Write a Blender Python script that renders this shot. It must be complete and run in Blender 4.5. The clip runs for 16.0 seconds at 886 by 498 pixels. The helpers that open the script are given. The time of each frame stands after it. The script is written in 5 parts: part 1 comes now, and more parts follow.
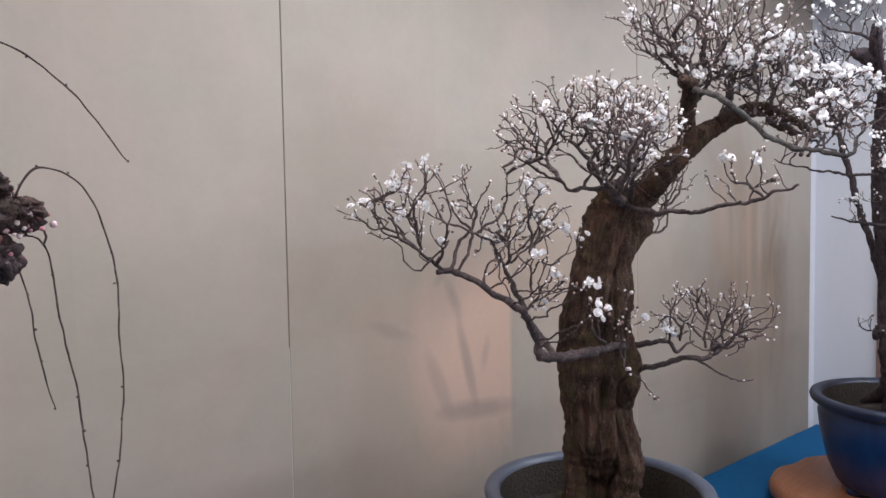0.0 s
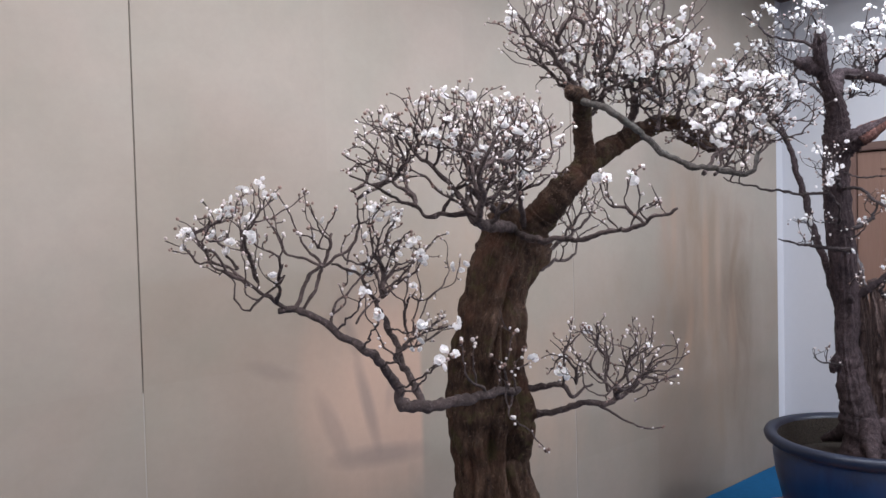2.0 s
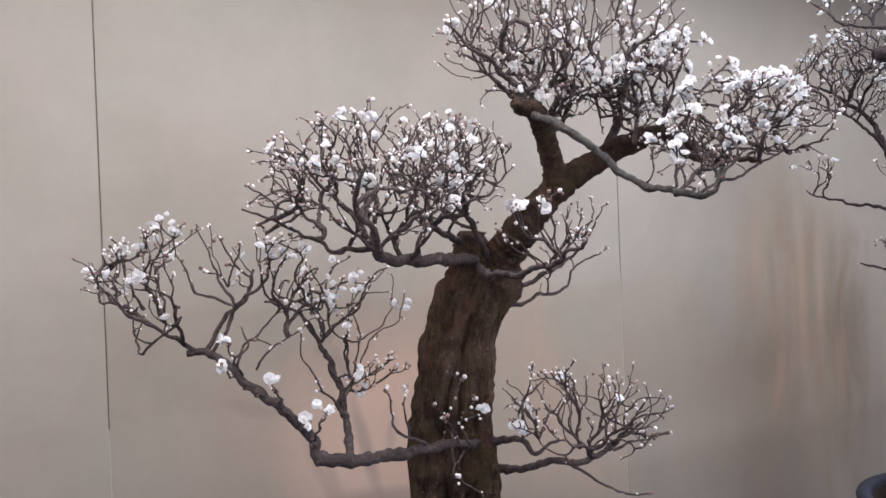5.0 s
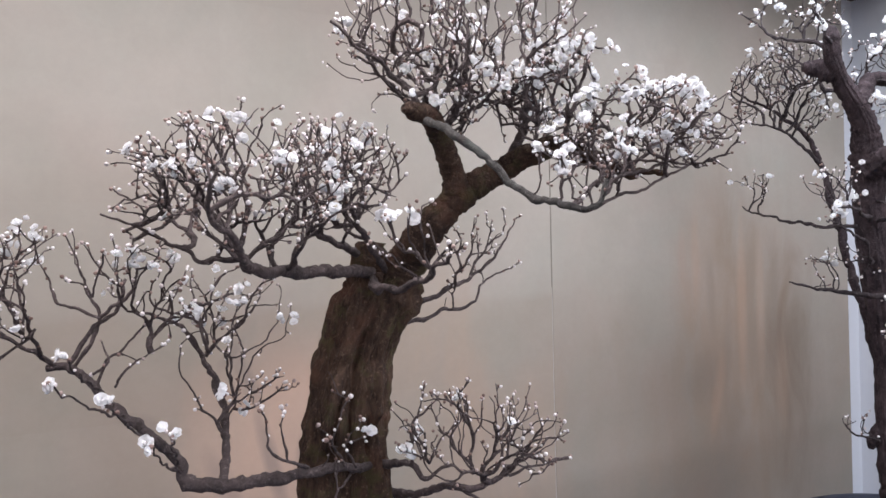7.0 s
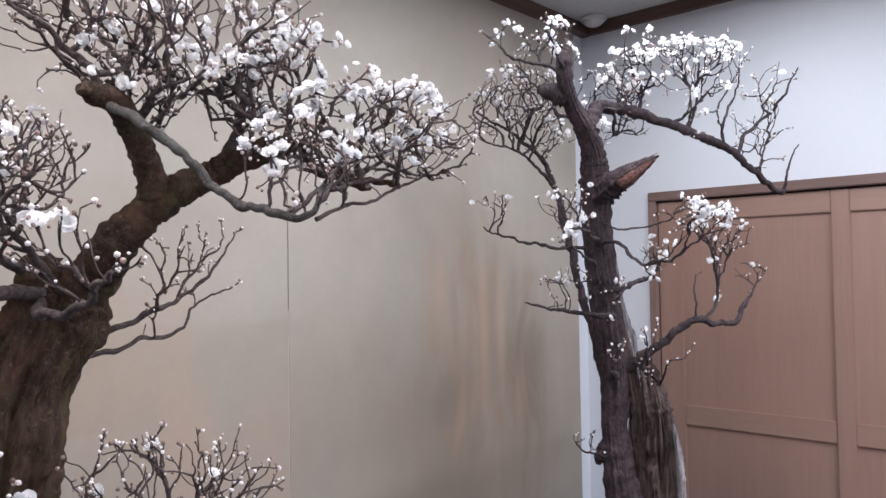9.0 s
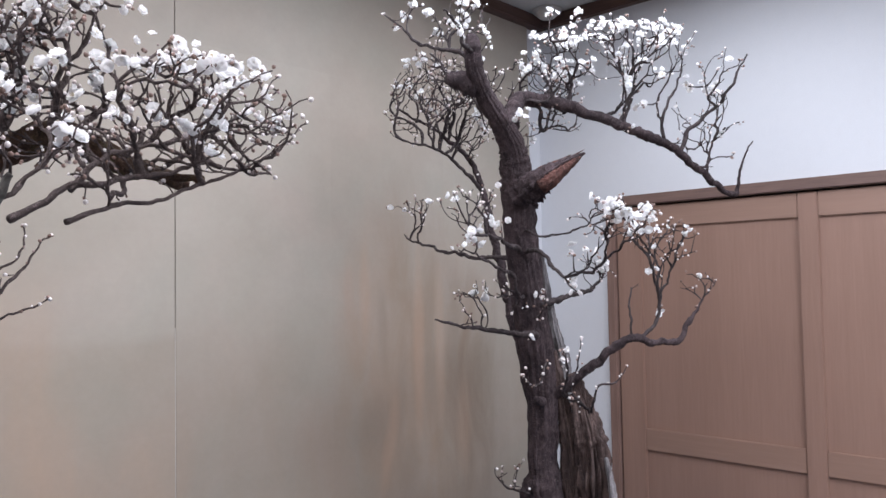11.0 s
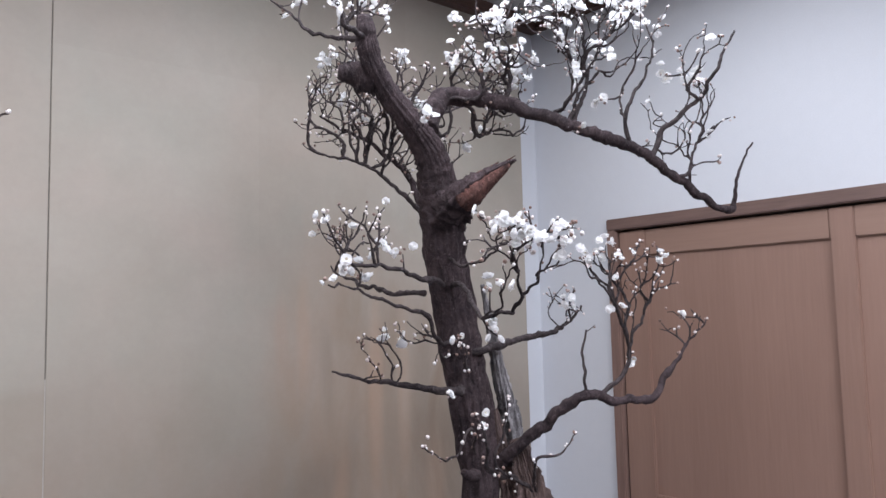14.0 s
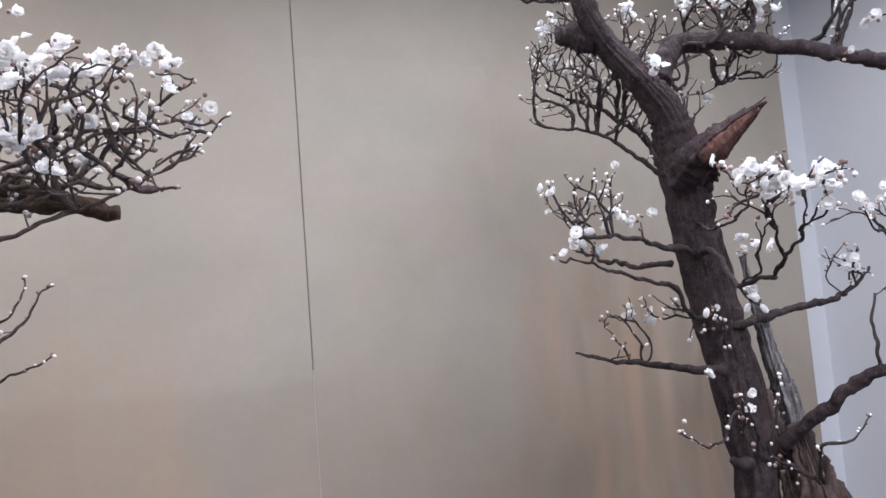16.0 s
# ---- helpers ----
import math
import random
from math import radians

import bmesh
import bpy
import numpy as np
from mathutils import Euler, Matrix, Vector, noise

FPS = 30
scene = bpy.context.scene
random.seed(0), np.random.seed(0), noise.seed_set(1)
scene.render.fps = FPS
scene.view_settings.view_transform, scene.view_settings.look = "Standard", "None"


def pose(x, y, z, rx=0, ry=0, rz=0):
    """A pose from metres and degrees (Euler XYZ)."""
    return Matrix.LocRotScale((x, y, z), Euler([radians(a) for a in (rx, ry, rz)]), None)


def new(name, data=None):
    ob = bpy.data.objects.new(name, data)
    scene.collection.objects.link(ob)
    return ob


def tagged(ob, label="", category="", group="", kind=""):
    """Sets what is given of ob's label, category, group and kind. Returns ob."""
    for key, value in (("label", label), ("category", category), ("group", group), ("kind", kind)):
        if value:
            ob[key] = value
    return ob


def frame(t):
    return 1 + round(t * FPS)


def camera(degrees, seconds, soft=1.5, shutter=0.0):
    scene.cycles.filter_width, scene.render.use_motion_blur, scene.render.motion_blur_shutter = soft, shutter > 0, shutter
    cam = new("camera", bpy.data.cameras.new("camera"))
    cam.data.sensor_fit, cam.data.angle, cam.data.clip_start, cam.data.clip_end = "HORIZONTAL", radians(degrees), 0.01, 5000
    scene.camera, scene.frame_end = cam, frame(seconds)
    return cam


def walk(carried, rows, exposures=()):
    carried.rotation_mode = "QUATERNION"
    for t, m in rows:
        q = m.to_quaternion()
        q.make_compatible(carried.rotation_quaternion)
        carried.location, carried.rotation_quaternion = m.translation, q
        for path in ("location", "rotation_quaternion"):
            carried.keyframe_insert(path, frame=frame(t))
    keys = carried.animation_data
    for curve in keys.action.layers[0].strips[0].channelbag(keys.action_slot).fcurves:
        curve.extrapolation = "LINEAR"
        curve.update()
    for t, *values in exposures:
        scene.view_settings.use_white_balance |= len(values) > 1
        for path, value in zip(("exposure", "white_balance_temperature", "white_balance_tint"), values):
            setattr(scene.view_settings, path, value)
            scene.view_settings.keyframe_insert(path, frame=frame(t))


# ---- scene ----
cam = camera(60.2, 16.0)
ROWS = [
    (0.0, -3.691, -1.538, 1.521, -3.31, 0.95, -41.28),
    (0.5, -3.604, -1.514, 1.518, -3.12, 1.10, -42.41),
    (1.0, -3.515, -1.528, 1.519, -2.84, 1.25, -42.48),
    (1.5, -3.438, -1.545, 1.519, -2.19, 1.47, -42.26),
    (2.0, -3.354, -1.587, 1.530, -1.80, 1.43, -40.55),
    (2.5, -3.264, -1.618, 1.539, -1.26, 1.64, -38.42),
    (3.0, -3.205, -1.621, 1.536, -0.59, 1.86, -37.46),
    (3.5, -3.136, -1.646, 1.541, -0.51, 1.97, -35.36),
    (4.0, -3.064, -1.679, 1.545, -0.52, 2.16, -32.74),
    (6.5, -2.818, -1.700, 1.550, 0.04, 1.89, -25.50),
    (7.0, -2.782, -1.703, 1.548, 0.41, 1.19, -29.91),
    (7.5, -2.730, -1.692, 1.540, 1.05, 0.80, -34.85),
    (8.0, -2.702, -1.670, 1.533, 1.59, 0.76, -40.53),
    (8.5, -2.677, -1.636, 1.535, 1.77, 0.74, -45.34),
    (9.0, -2.637, -1.616, 1.542, 1.69, 0.88, -47.69),
    (11.5, -2.237, -1.654, 1.544, 2.64, 1.07, -46.88),
    (12.0, -2.164, -1.656, 1.544, 2.70, 1.12, -47.50),
    (12.5, -2.072, -1.659, 1.544, 2.97, 1.31, -47.70),
    (13.0, -1.999, -1.616, 1.536, 3.88, 1.22, -48.76),
    (13.5, -1.912, -1.627, 1.547, 4.10, 1.15, -45.70),
    (14.0, -1.851, -1.639, 1.556, 4.94, 1.38, -40.99),
    (14.5, -1.817, -1.651, 1.564, 6.29, 1.61, -35.66),
    (15.0, -1.809, -1.633, 1.559, 6.87, 2.38, -30.91),
    (15.5, -1.798, -1.620, 1.549, 6.00, 3.54, -25.96),
    (16.0, -1.779, -1.602, 1.542, 4.95, 4.54, -21.34),
]
walk(cam, [(t, pose(x, y, z, 90 + pitch, roll, yaw)) for t, x, y, z, pitch, roll, yaw in ROWS], [(0.0, 0.05), (3.5, 0.06), (7.5, 0.06), (9.0, 0.14), (11.5, 0.02), (13.5, -0.02), (14.5, -0.06), (16.0, -0.05)])

# ---- world and light ----
world = bpy.data.worlds.new("room_world")
scene.world = world
world.use_nodes = True
world.node_tree.nodes["Background"].inputs[0].default_value = (0.9, 0.95, 1.0, 1)
world.node_tree.nodes["Background"].inputs[1].default_value = 0.02


def ceiling_lamp(x, y, z, watts, colour, sx, sy):
    lamp = bpy.data.lights.new("tube_light", "AREA")
    lamp.shape, lamp.size, lamp.size_y, lamp.energy, lamp.color = "RECTANGLE", sx, sy, watts, colour
    ob = new("tube_light", lamp)
    ob.matrix_world = pose(x, y, z)
    return ob


COOL, WARM = (0.858, 0.905, 1.02), (0.96, 0.93, 0.99)
LAMPS = [(-4.3, -0.85, WARM, 20), (-2.6, -0.85, WARM, 20.5), (-1.05, -0.85, COOL, 20.5), (-3.2, -3.0, WARM, 27), (-0.8, -2.4, COOL, 60)]
for lx, ly, tone, watts in LAMPS:
    ceiling_lamp(lx, ly, 2.455, watts, tone, 1.2, 0.5)


# ---- materials ----
def nodes_of(name):
    m = bpy.data.materials.new(name)
    m.use_nodes = True
    t = m.node_tree
    return m, t, t.nodes["Principled BSDF"]


def add(t, kind, **kw):
    n = t.nodes.new(kind)
    for k, v in kw.items():
        n.inputs[k].default_value = v
    return n


def ramp(t, fac, *stops):
    n = t.nodes.new("ShaderNodeValToRGB")
    el = n.color_ramp.elements
    while len(el) < len(stops):
        el.new(0.5)
    for e, (p, c) in zip(el, stops):
        e.position, e.color = p, (*c, 1)
    t.links.new(fac, n.inputs[0])
    return n.outputs[0]


def mixed(t, kind, fac, a, b):
    n = t.nodes.new("ShaderNodeMix")
    n.data_type, n.blend_type = "RGBA", kind
    for sock, v in ((n.inputs[0], fac), (n.inputs[6], a), (n.inputs[7], b)):
        if isinstance(v, (int, float)):
            sock.default_value = v
        elif isinstance(v, tuple):
            sock.default_value = (*v, 1)
        else:
            t.links.new(v, sock)
    return n.outputs[2]


def coords(t, scale=(1, 1, 1), turn=(0, 0, 0), where="Object"):
    c = t.nodes.new("ShaderNodeTexCoord")
    m = t.nodes.new("ShaderNodeMapping")
    m.inputs["Scale"].default_value = scale
    m.inputs["Rotation"].default_value = turn
    t.links.new(c.outputs[where], m.inputs[0])
    return m.outputs[0]


def noisy(t, vec, scale, detail=6.0, rough=0.6, distort=0.0):
    n = add(t, "ShaderNodeTexNoise", Scale=scale, Detail=detail, Roughness=rough, Distortion=distort)
    t.links.new(vec, n.inputs["Vector"])
    return n.outputs[0]


def bump(t, bsdf, height, strength, dist):
    b = add(t, "ShaderNodeBump", Strength=strength, Distance=dist)
    t.links.new(height, b.inputs["Height"])
    t.links.new(b.outputs[0], bsdf.inputs["Normal"])


def math_node(t, op, a, b):
    n = t.nodes.new("ShaderNodeMath")
    n.operation = op
    for sock, v in zip(n.inputs, (a, b)):
        if isinstance(v, (int, float)):
            sock.default_value = v
        else:
            t.links.new(v, sock)
    return n.outputs[0]


def simple(name, base, dark, scale=20.0, rough=0.6, bump_strength=0.15, bump_dist=0.002, stretch=(1, 1, 1), metal=0.0, spec=0.5, blotch=0.5):
    m, t, b = nodes_of(name)
    v = coords(t, stretch)
    n1, n2 = noisy(t, v, scale), noisy(t, v, scale * 0.13, 3)
    col = ramp(t, n1, (0.3, dark), (0.7, base))
    col = mixed(t, "MULTIPLY", blotch, col, ramp(t, n2, (0.3, (0.75, 0.75, 0.75)), (0.7, (1, 1, 1))))
    t.links.new(col, b.inputs["Base Color"])
    b.inputs["Roughness"].default_value, b.inputs["Metallic"].default_value = rough, metal
    b.inputs["Specular IOR Level"].default_value = spec
    bump(t, b, n1, bump_strength, bump_dist)
    return m


def gold_paper():
    """Aged gilt paper: square leaf sheets, faint brushed landscape in ochre, rust and grey."""
    m, t, b = nodes_of("gilt_paper")
    v = coords(t, where="Generated")
    o = t.nodes.new("ShaderNodeNewGeometry").outputs["Position"]
    grain = noisy(t, o, 55, 8, 0.7)
    cloud = noisy(t, o, 1.3, 4, 0.55, 0.4)
    col = ramp(t, cloud, (0.3, (0.375, 0.328, 0.28)), (0.52, (0.405, 0.362, 0.315)), (0.75, (0.43, 0.395, 0.35)))
    # tarnish: greenish and rosy bloom over the leaf
    col = mixed(t, "MULTIPLY", 0.75, col, ramp(t, noisy(t, o, 4.2, 3, 0.5, 0.3), (0.32, (0.93, 0.965, 0.94)), (0.68, (1.04, 1.0, 0.985))))
    col = mixed(t, "MULTIPLY", 0.5, col, ramp(t, noisy(t, o, 13, 2, 0.5), (0.35, (0.955, 0.955, 0.95)), (0.65, (1.02, 1.02, 1.02))))
    # faint sheets of leaf
    sep = t.nodes.new("ShaderNodeSeparateXYZ")
    t.links.new(o, sep.inputs[0])
    comb = t.nodes.new("ShaderNodeCombineXYZ")
    t.links.new(math_node(t, "FLOOR", math_node(t, "MULTIPLY", math_node(t, "ADD", sep.outputs[0], 2.815), 2.2), 0), comb.inputs[0])
    t.links.new(math_node(t, "FLOOR", math_node(t, "MULTIPLY", math_node(t, "ADD", sep.outputs[2], 0.15), 2.2), 0), comb.inputs[2])
    wn = t.nodes.new("ShaderNodeTexWhiteNoise")
    t.links.new(comb.outputs[0], wn.inputs[0])
    col = mixed(t, "MULTIPLY", 0.55, col, ramp(t, wn.outputs[0], (0.0, (0.91, 0.90, 0.89)), (1.0, (1, 1, 1))))
    # upright washes of rust and grey, as of painted trunks and rocks
    st = t.nodes.new("ShaderNodeMapping")
    st.inputs["Scale"].default_value = (3.4, 1, 0.9)
    t.links.new(o, st.inputs[0])
    wash = noisy(t, st.outputs[0], 1.6, 5, 0.55, 0.6)

    st2 = t.nodes.new("ShaderNodeMapping")
    st2.inputs["Scale"].default_value = (5.0, 1, 1.4)
    t.links.new(o, st2.inputs[0])
    wash2 = noisy(t, st2.outputs[0], 1.7, 6, 0.6, 0.8)

    def patch(x, z, rx, rz, turn=0.0, soft=1.3):
        sub = t.nodes.new("ShaderNodeVectorMath")
        sub.operation = "SUBTRACT"
        sub.inputs[1].default_value = (x, 0, z)
        t.links.new(o, sub.inputs[0])
        rot = t.nodes.new("ShaderNodeVectorRotate")
        rot.rotation_type = "Y_AXIS"
        rot.inputs["Angle"].default_value = radians(turn)
        t.links.new(sub.outputs[0], rot.inputs[0])
        d = t.nodes.new("ShaderNodeVectorMath")
        d.operation = "MULTIPLY"
        d.inputs[1].default_value = (1 / rx, 0, 1 / rz)
        t.links.new(rot.outputs[0], d.inputs[0])
        ln = t.nodes.new("ShaderNodeVectorMath")
        ln.operation = "LENGTH"
        t.links.new(d.outputs[0], ln.inputs[0])
        return ramp(t, math_node(t, "ADD", ln.outputs["Value"], math_node(t, "MULTIPLY", math_node(t, "SUBTRACT", wash, 0.5), soft)), (0.35, (1, 1, 1)), (1.05, (0, 0, 0)))

    def below(sock, edge, width):
        n = t.nodes.new("ShaderNodeMapRange")
        n.interpolation_type = "SMOOTHSTEP"
        n.inputs["From Min"].default_value, n.inputs["From Max"].default_value = edge - width, edge + width
        n.inputs["To Min"].default_value, n.inputs["To Max"].default_value = 1, 0
        t.links.new(sock, n.inputs["Value"])
        return n.outputs[0]

    # lower sheets of an older, greyer leaf
    wavy = math_node(t, "ADD", sep.outputs[2], math_node(t, "MULTIPLY", math_node(t, "SUBTRACT", cloud, 0.5), 0.10))
    right_panels = math_node(t, "SUBTRACT", 1.0, below(sep.outputs[0], -2.8155, 0.002))
    col = mixed(t, "MULTIPLY", math_node(t, "MULTIPLY", below(wavy, 1.425, 0.02), math_node(t, "ADD", 0.1, math_node(t, "MULTIPLY", math_node(t, "SUBTRACT", right_panels, math_node(t, "SUBTRACT", 1.0, below(sep.outputs[0], -1.4527, 0.002))), 0.6))), col, (0.915, 0.885, 0.855))
    # a darker bottom sheet, with the room light's downward falloff painted into the colour
    col = mixed(t, "MULTIPLY", below(wavy, 0.915, 0.04), col, (0.88, 0.875, 0.87))
    col = mixed(t, "MULTIPLY", below(wavy, 1.2, 0.35), col, (0.93, 0.915, 0.90))
    # an orange patch with dark branch-like strokes
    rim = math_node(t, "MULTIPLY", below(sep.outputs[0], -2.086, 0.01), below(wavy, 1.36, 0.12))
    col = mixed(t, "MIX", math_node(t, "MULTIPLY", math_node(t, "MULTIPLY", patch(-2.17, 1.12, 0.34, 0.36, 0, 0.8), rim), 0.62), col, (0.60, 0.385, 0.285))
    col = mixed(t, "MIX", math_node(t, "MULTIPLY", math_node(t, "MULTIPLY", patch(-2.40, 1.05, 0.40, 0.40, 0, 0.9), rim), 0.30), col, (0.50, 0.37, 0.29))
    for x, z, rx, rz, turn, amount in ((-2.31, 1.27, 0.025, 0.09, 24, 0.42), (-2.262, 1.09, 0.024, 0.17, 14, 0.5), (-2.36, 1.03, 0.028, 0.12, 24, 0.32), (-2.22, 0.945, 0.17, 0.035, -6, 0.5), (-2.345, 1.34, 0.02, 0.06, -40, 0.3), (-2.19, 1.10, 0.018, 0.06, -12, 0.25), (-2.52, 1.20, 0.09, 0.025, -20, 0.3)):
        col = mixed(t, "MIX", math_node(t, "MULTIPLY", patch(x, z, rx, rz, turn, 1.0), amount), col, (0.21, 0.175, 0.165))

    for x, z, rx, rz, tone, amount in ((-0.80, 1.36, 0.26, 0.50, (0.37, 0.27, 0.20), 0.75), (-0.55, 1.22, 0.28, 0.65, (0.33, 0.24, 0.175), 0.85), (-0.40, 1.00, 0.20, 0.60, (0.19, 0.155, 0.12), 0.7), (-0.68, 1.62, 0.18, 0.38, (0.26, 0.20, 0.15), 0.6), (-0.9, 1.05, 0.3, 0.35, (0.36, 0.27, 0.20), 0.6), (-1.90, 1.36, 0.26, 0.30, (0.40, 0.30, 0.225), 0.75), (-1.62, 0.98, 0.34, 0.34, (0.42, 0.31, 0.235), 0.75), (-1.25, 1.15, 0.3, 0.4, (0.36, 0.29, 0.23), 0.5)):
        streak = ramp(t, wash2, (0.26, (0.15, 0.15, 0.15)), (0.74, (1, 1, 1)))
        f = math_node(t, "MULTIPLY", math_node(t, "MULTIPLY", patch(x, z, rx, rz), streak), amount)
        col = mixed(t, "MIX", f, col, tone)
    # grey-brown foot of the last panel paints in the light's falloff, then upright strokes as of a painted grove
    col = mixed(t, "MULTIPLY", math_node(t, "MULTIPLY", below(wavy, 1.34, 0.22), math_node(t, "SUBTRACT", 1.0, below(sep.outputs[0], -1.4527, 0.002))), col, (0.92, 0.905, 0.895))
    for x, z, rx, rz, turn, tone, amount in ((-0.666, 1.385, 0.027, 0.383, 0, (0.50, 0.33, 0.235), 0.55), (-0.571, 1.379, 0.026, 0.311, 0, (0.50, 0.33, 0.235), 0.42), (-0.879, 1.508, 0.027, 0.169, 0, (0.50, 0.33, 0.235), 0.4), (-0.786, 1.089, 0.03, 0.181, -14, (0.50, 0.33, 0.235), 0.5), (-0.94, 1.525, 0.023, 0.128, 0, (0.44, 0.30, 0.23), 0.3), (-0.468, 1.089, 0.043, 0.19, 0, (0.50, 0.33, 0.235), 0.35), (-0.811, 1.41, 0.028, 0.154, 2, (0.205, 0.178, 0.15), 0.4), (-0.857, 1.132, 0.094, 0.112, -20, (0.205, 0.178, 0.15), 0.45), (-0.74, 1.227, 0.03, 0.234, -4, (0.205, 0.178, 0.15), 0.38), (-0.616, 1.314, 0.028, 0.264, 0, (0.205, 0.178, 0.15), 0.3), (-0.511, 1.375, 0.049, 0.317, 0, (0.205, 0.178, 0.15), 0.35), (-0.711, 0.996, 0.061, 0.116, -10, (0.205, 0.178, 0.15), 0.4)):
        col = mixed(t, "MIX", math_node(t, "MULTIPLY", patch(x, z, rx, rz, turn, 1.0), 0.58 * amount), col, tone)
    col = mixed(t, "MULTIPLY", 0.25, col, ramp(t, grain, (0.3, (0.8, 0.8, 0.8)), (0.7, (1, 1, 1))))
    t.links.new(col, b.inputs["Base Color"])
    b.inputs["Roughness"].default_value, b.inputs["Metallic"].default_value = 0.6, 0.0
    b.inputs["Specular IOR Level"].default_value = 0.3
    bump(t, b, grain, 0.08, 0.001)
    return m


def bark(name, pale, dark, moss=None, stretch=(1, 1, 0.28), specks=0.6):
    m, t, b = nodes_of(name)
    o = t.nodes.new("ShaderNodeNewGeometry").outputs["Position"]
    st = t.nodes.new("ShaderNodeMapping")
    st.inputs["Scale"].default_value = stretch
    t.links.new(o, st.inputs[0])
    ridge = noisy(t, st.outputs[0], 75, 8, 0.7, 0.5)
    fine = noisy(t, o, 260, 5, 0.7)
    big = noisy(t, o, 9, 4, 0.6)
    col = ramp(t, ridge, (0.3, dark), (0.7, pale))
    col = mixed(t, "MULTIPLY", 0.6, col, ramp(t, big, (0.34, (0.38, 0.35, 0.35)), (0.66, (1.4, 1.33, 1.28))))
    col = mixed(t, "OVERLAY", 0.35, col, ramp(t, fine, (0.35, (0.3, 0.3, 0.3)), (0.65, (0.7, 0.7, 0.7))))
    lichen = ramp(t, noisy(t, o, 150, 6, 0.75), (0.57, (0, 0, 0)), (0.66, (1, 1, 1)))
    col = mixed(t, "MIX", math_node(t, "MULTIPLY", lichen, specks), col, tuple(min(1.0, 1.9 * c + 0.025) for c in pale))
    if moss:
        spots = ramp(t, noisy(t, o, 22, 5, 0.65), (0.53, (0, 0, 0)), (0.63, (1, 1, 1)))
        sep = t.nodes.new("ShaderNodeSeparateXYZ")
        t.links.new(o, sep.inputs[0])
        col = mixed(t, "MIX", math_node(t, "MULTIPLY", spots, 0.55), col, moss)
        red = ramp(t, noisy(t, o, 14, 5, 0.6), (0.54, (0, 0, 0)), (0.66, (1, 1, 1)))
        col = mixed(t, "MIX", math_node(t, "MULTIPLY", red, 0.45), col, (0.115, 0.05, 0.032))
    t.links.new(col, b.inputs["Base Color"])
    b.inputs["Roughness"].default_value = 0.85
    b.inputs["Specular IOR Level"].default_value = 0.25
    bump(t, b, math_node(t, "ADD", ridge, math_node(t, "MULTIPLY", fine, 0.4)), 1.0, 0.008)
    return m


def wood(name, pale, dark, along="z", rough=0.5):
    m, t, b = nodes_of(name)
    o = t.nodes.new("ShaderNodeNewGeometry").outputs["Position"]
    st = t.nodes.new("ShaderNodeMapping")
    st.inputs["Scale"].default_value = {"z": (1, 1, 0.06), "y": (1, 0.06, 1), "x": (0.06, 1, 1)}[along]
    t.links.new(o, st.inputs[0])
    g, w = noisy(t, st.outputs[0], 130, 6, 0.65, 0.3), noisy(t, st.outputs[0], 14, 4, 0.6)
    col = ramp(t, g, (0.3, dark), (0.7, pale))
    col = mixed(t, "MULTIPLY", 0.45, col, ramp(t, w, (0.3, (0.75, 0.73, 0.72)), (0.7, (1, 1, 1))))
    t.links.new(col, b.inputs["Base Color"])
    b.inputs["Roughness"].default_value = rough
    b.inputs["Specular IOR Level"].default_value = 0.35
    bump(t, b, g, 0.12, 0.001)
    return m


def glaze(name, deep, light, rough=0.18):
    m, t, b = nodes_of(name)
    o = t.nodes.new("ShaderNodeNewGeometry").outputs["Position"]
    st = t.nodes.new("ShaderNodeMapping")
    st.inputs["Scale"].default_value = (1, 1, 0.3)
    t.links.new(o, st.inputs[0])
    col = ramp(t, noisy(t, st.outputs[0], 16, 5, 0.6, 0.6), (0.32, deep), (0.72, light))
    t.links.new(col, b.inputs["Base Color"])
    b.inputs["Roughness"].default_value = rough
    b.inputs["Coat Weight"].default_value, b.inputs["Coat Roughness"].default_value = 0.12, 0.2
    bump(t, b, noisy(t, o, 60, 3), 0.06, 0.002)
    return m


def petal_stuff(name, tint, edge):
    m, t, b = nodes_of(name)
    info = t.nodes.new("ShaderNodeObjectInfo")
    o = t.nodes.new("ShaderNodeNewGeometry").outputs["Position"]
    col = mixed(t, "MIX", info.outputs["Random"], tint, edge)
    col = mixed(t, "MULTIPLY", 0.3, col, ramp(t, noisy(t, o, 300, 3), (0.3, (0.95, 0.94, 0.94)), (0.7, (1, 1, 1))))
    t.links.new(col, b.inputs["Base Color"])
    b.inputs["Roughness"].default_value = 0.6
    # thin petals let light through
    through_light = t.nodes.new("ShaderNodeBsdfTranslucent")
    t.links.new(col, through_light.inputs[0])
    blend = t.nodes.new("ShaderNodeMixShader")
    blend.inputs[0].default_value = 0.32
    t.links.new(b.outputs[0], blend.inputs[1])
    t.links.new(through_light.outputs[0], blend.inputs[2])
    t.links.new(blend.outputs[0], t.nodes["Material Output"].inputs[0])
    return m


def bud_stuff(name, a, c):
    m, t, b = nodes_of(name)
    g = t.nodes.new("ShaderNodeNewGeometry")
    t.links.new(ramp(t, g.outputs["Random Per Island"], (0.0, a), (0.35, (0.30, 0.20, 0.17)), (0.62, c), (1.0, (0.85, 0.80, 0.79))), b.inputs["Base Color"])
    b.inputs["Roughness"].default_value = 0.6
    return m


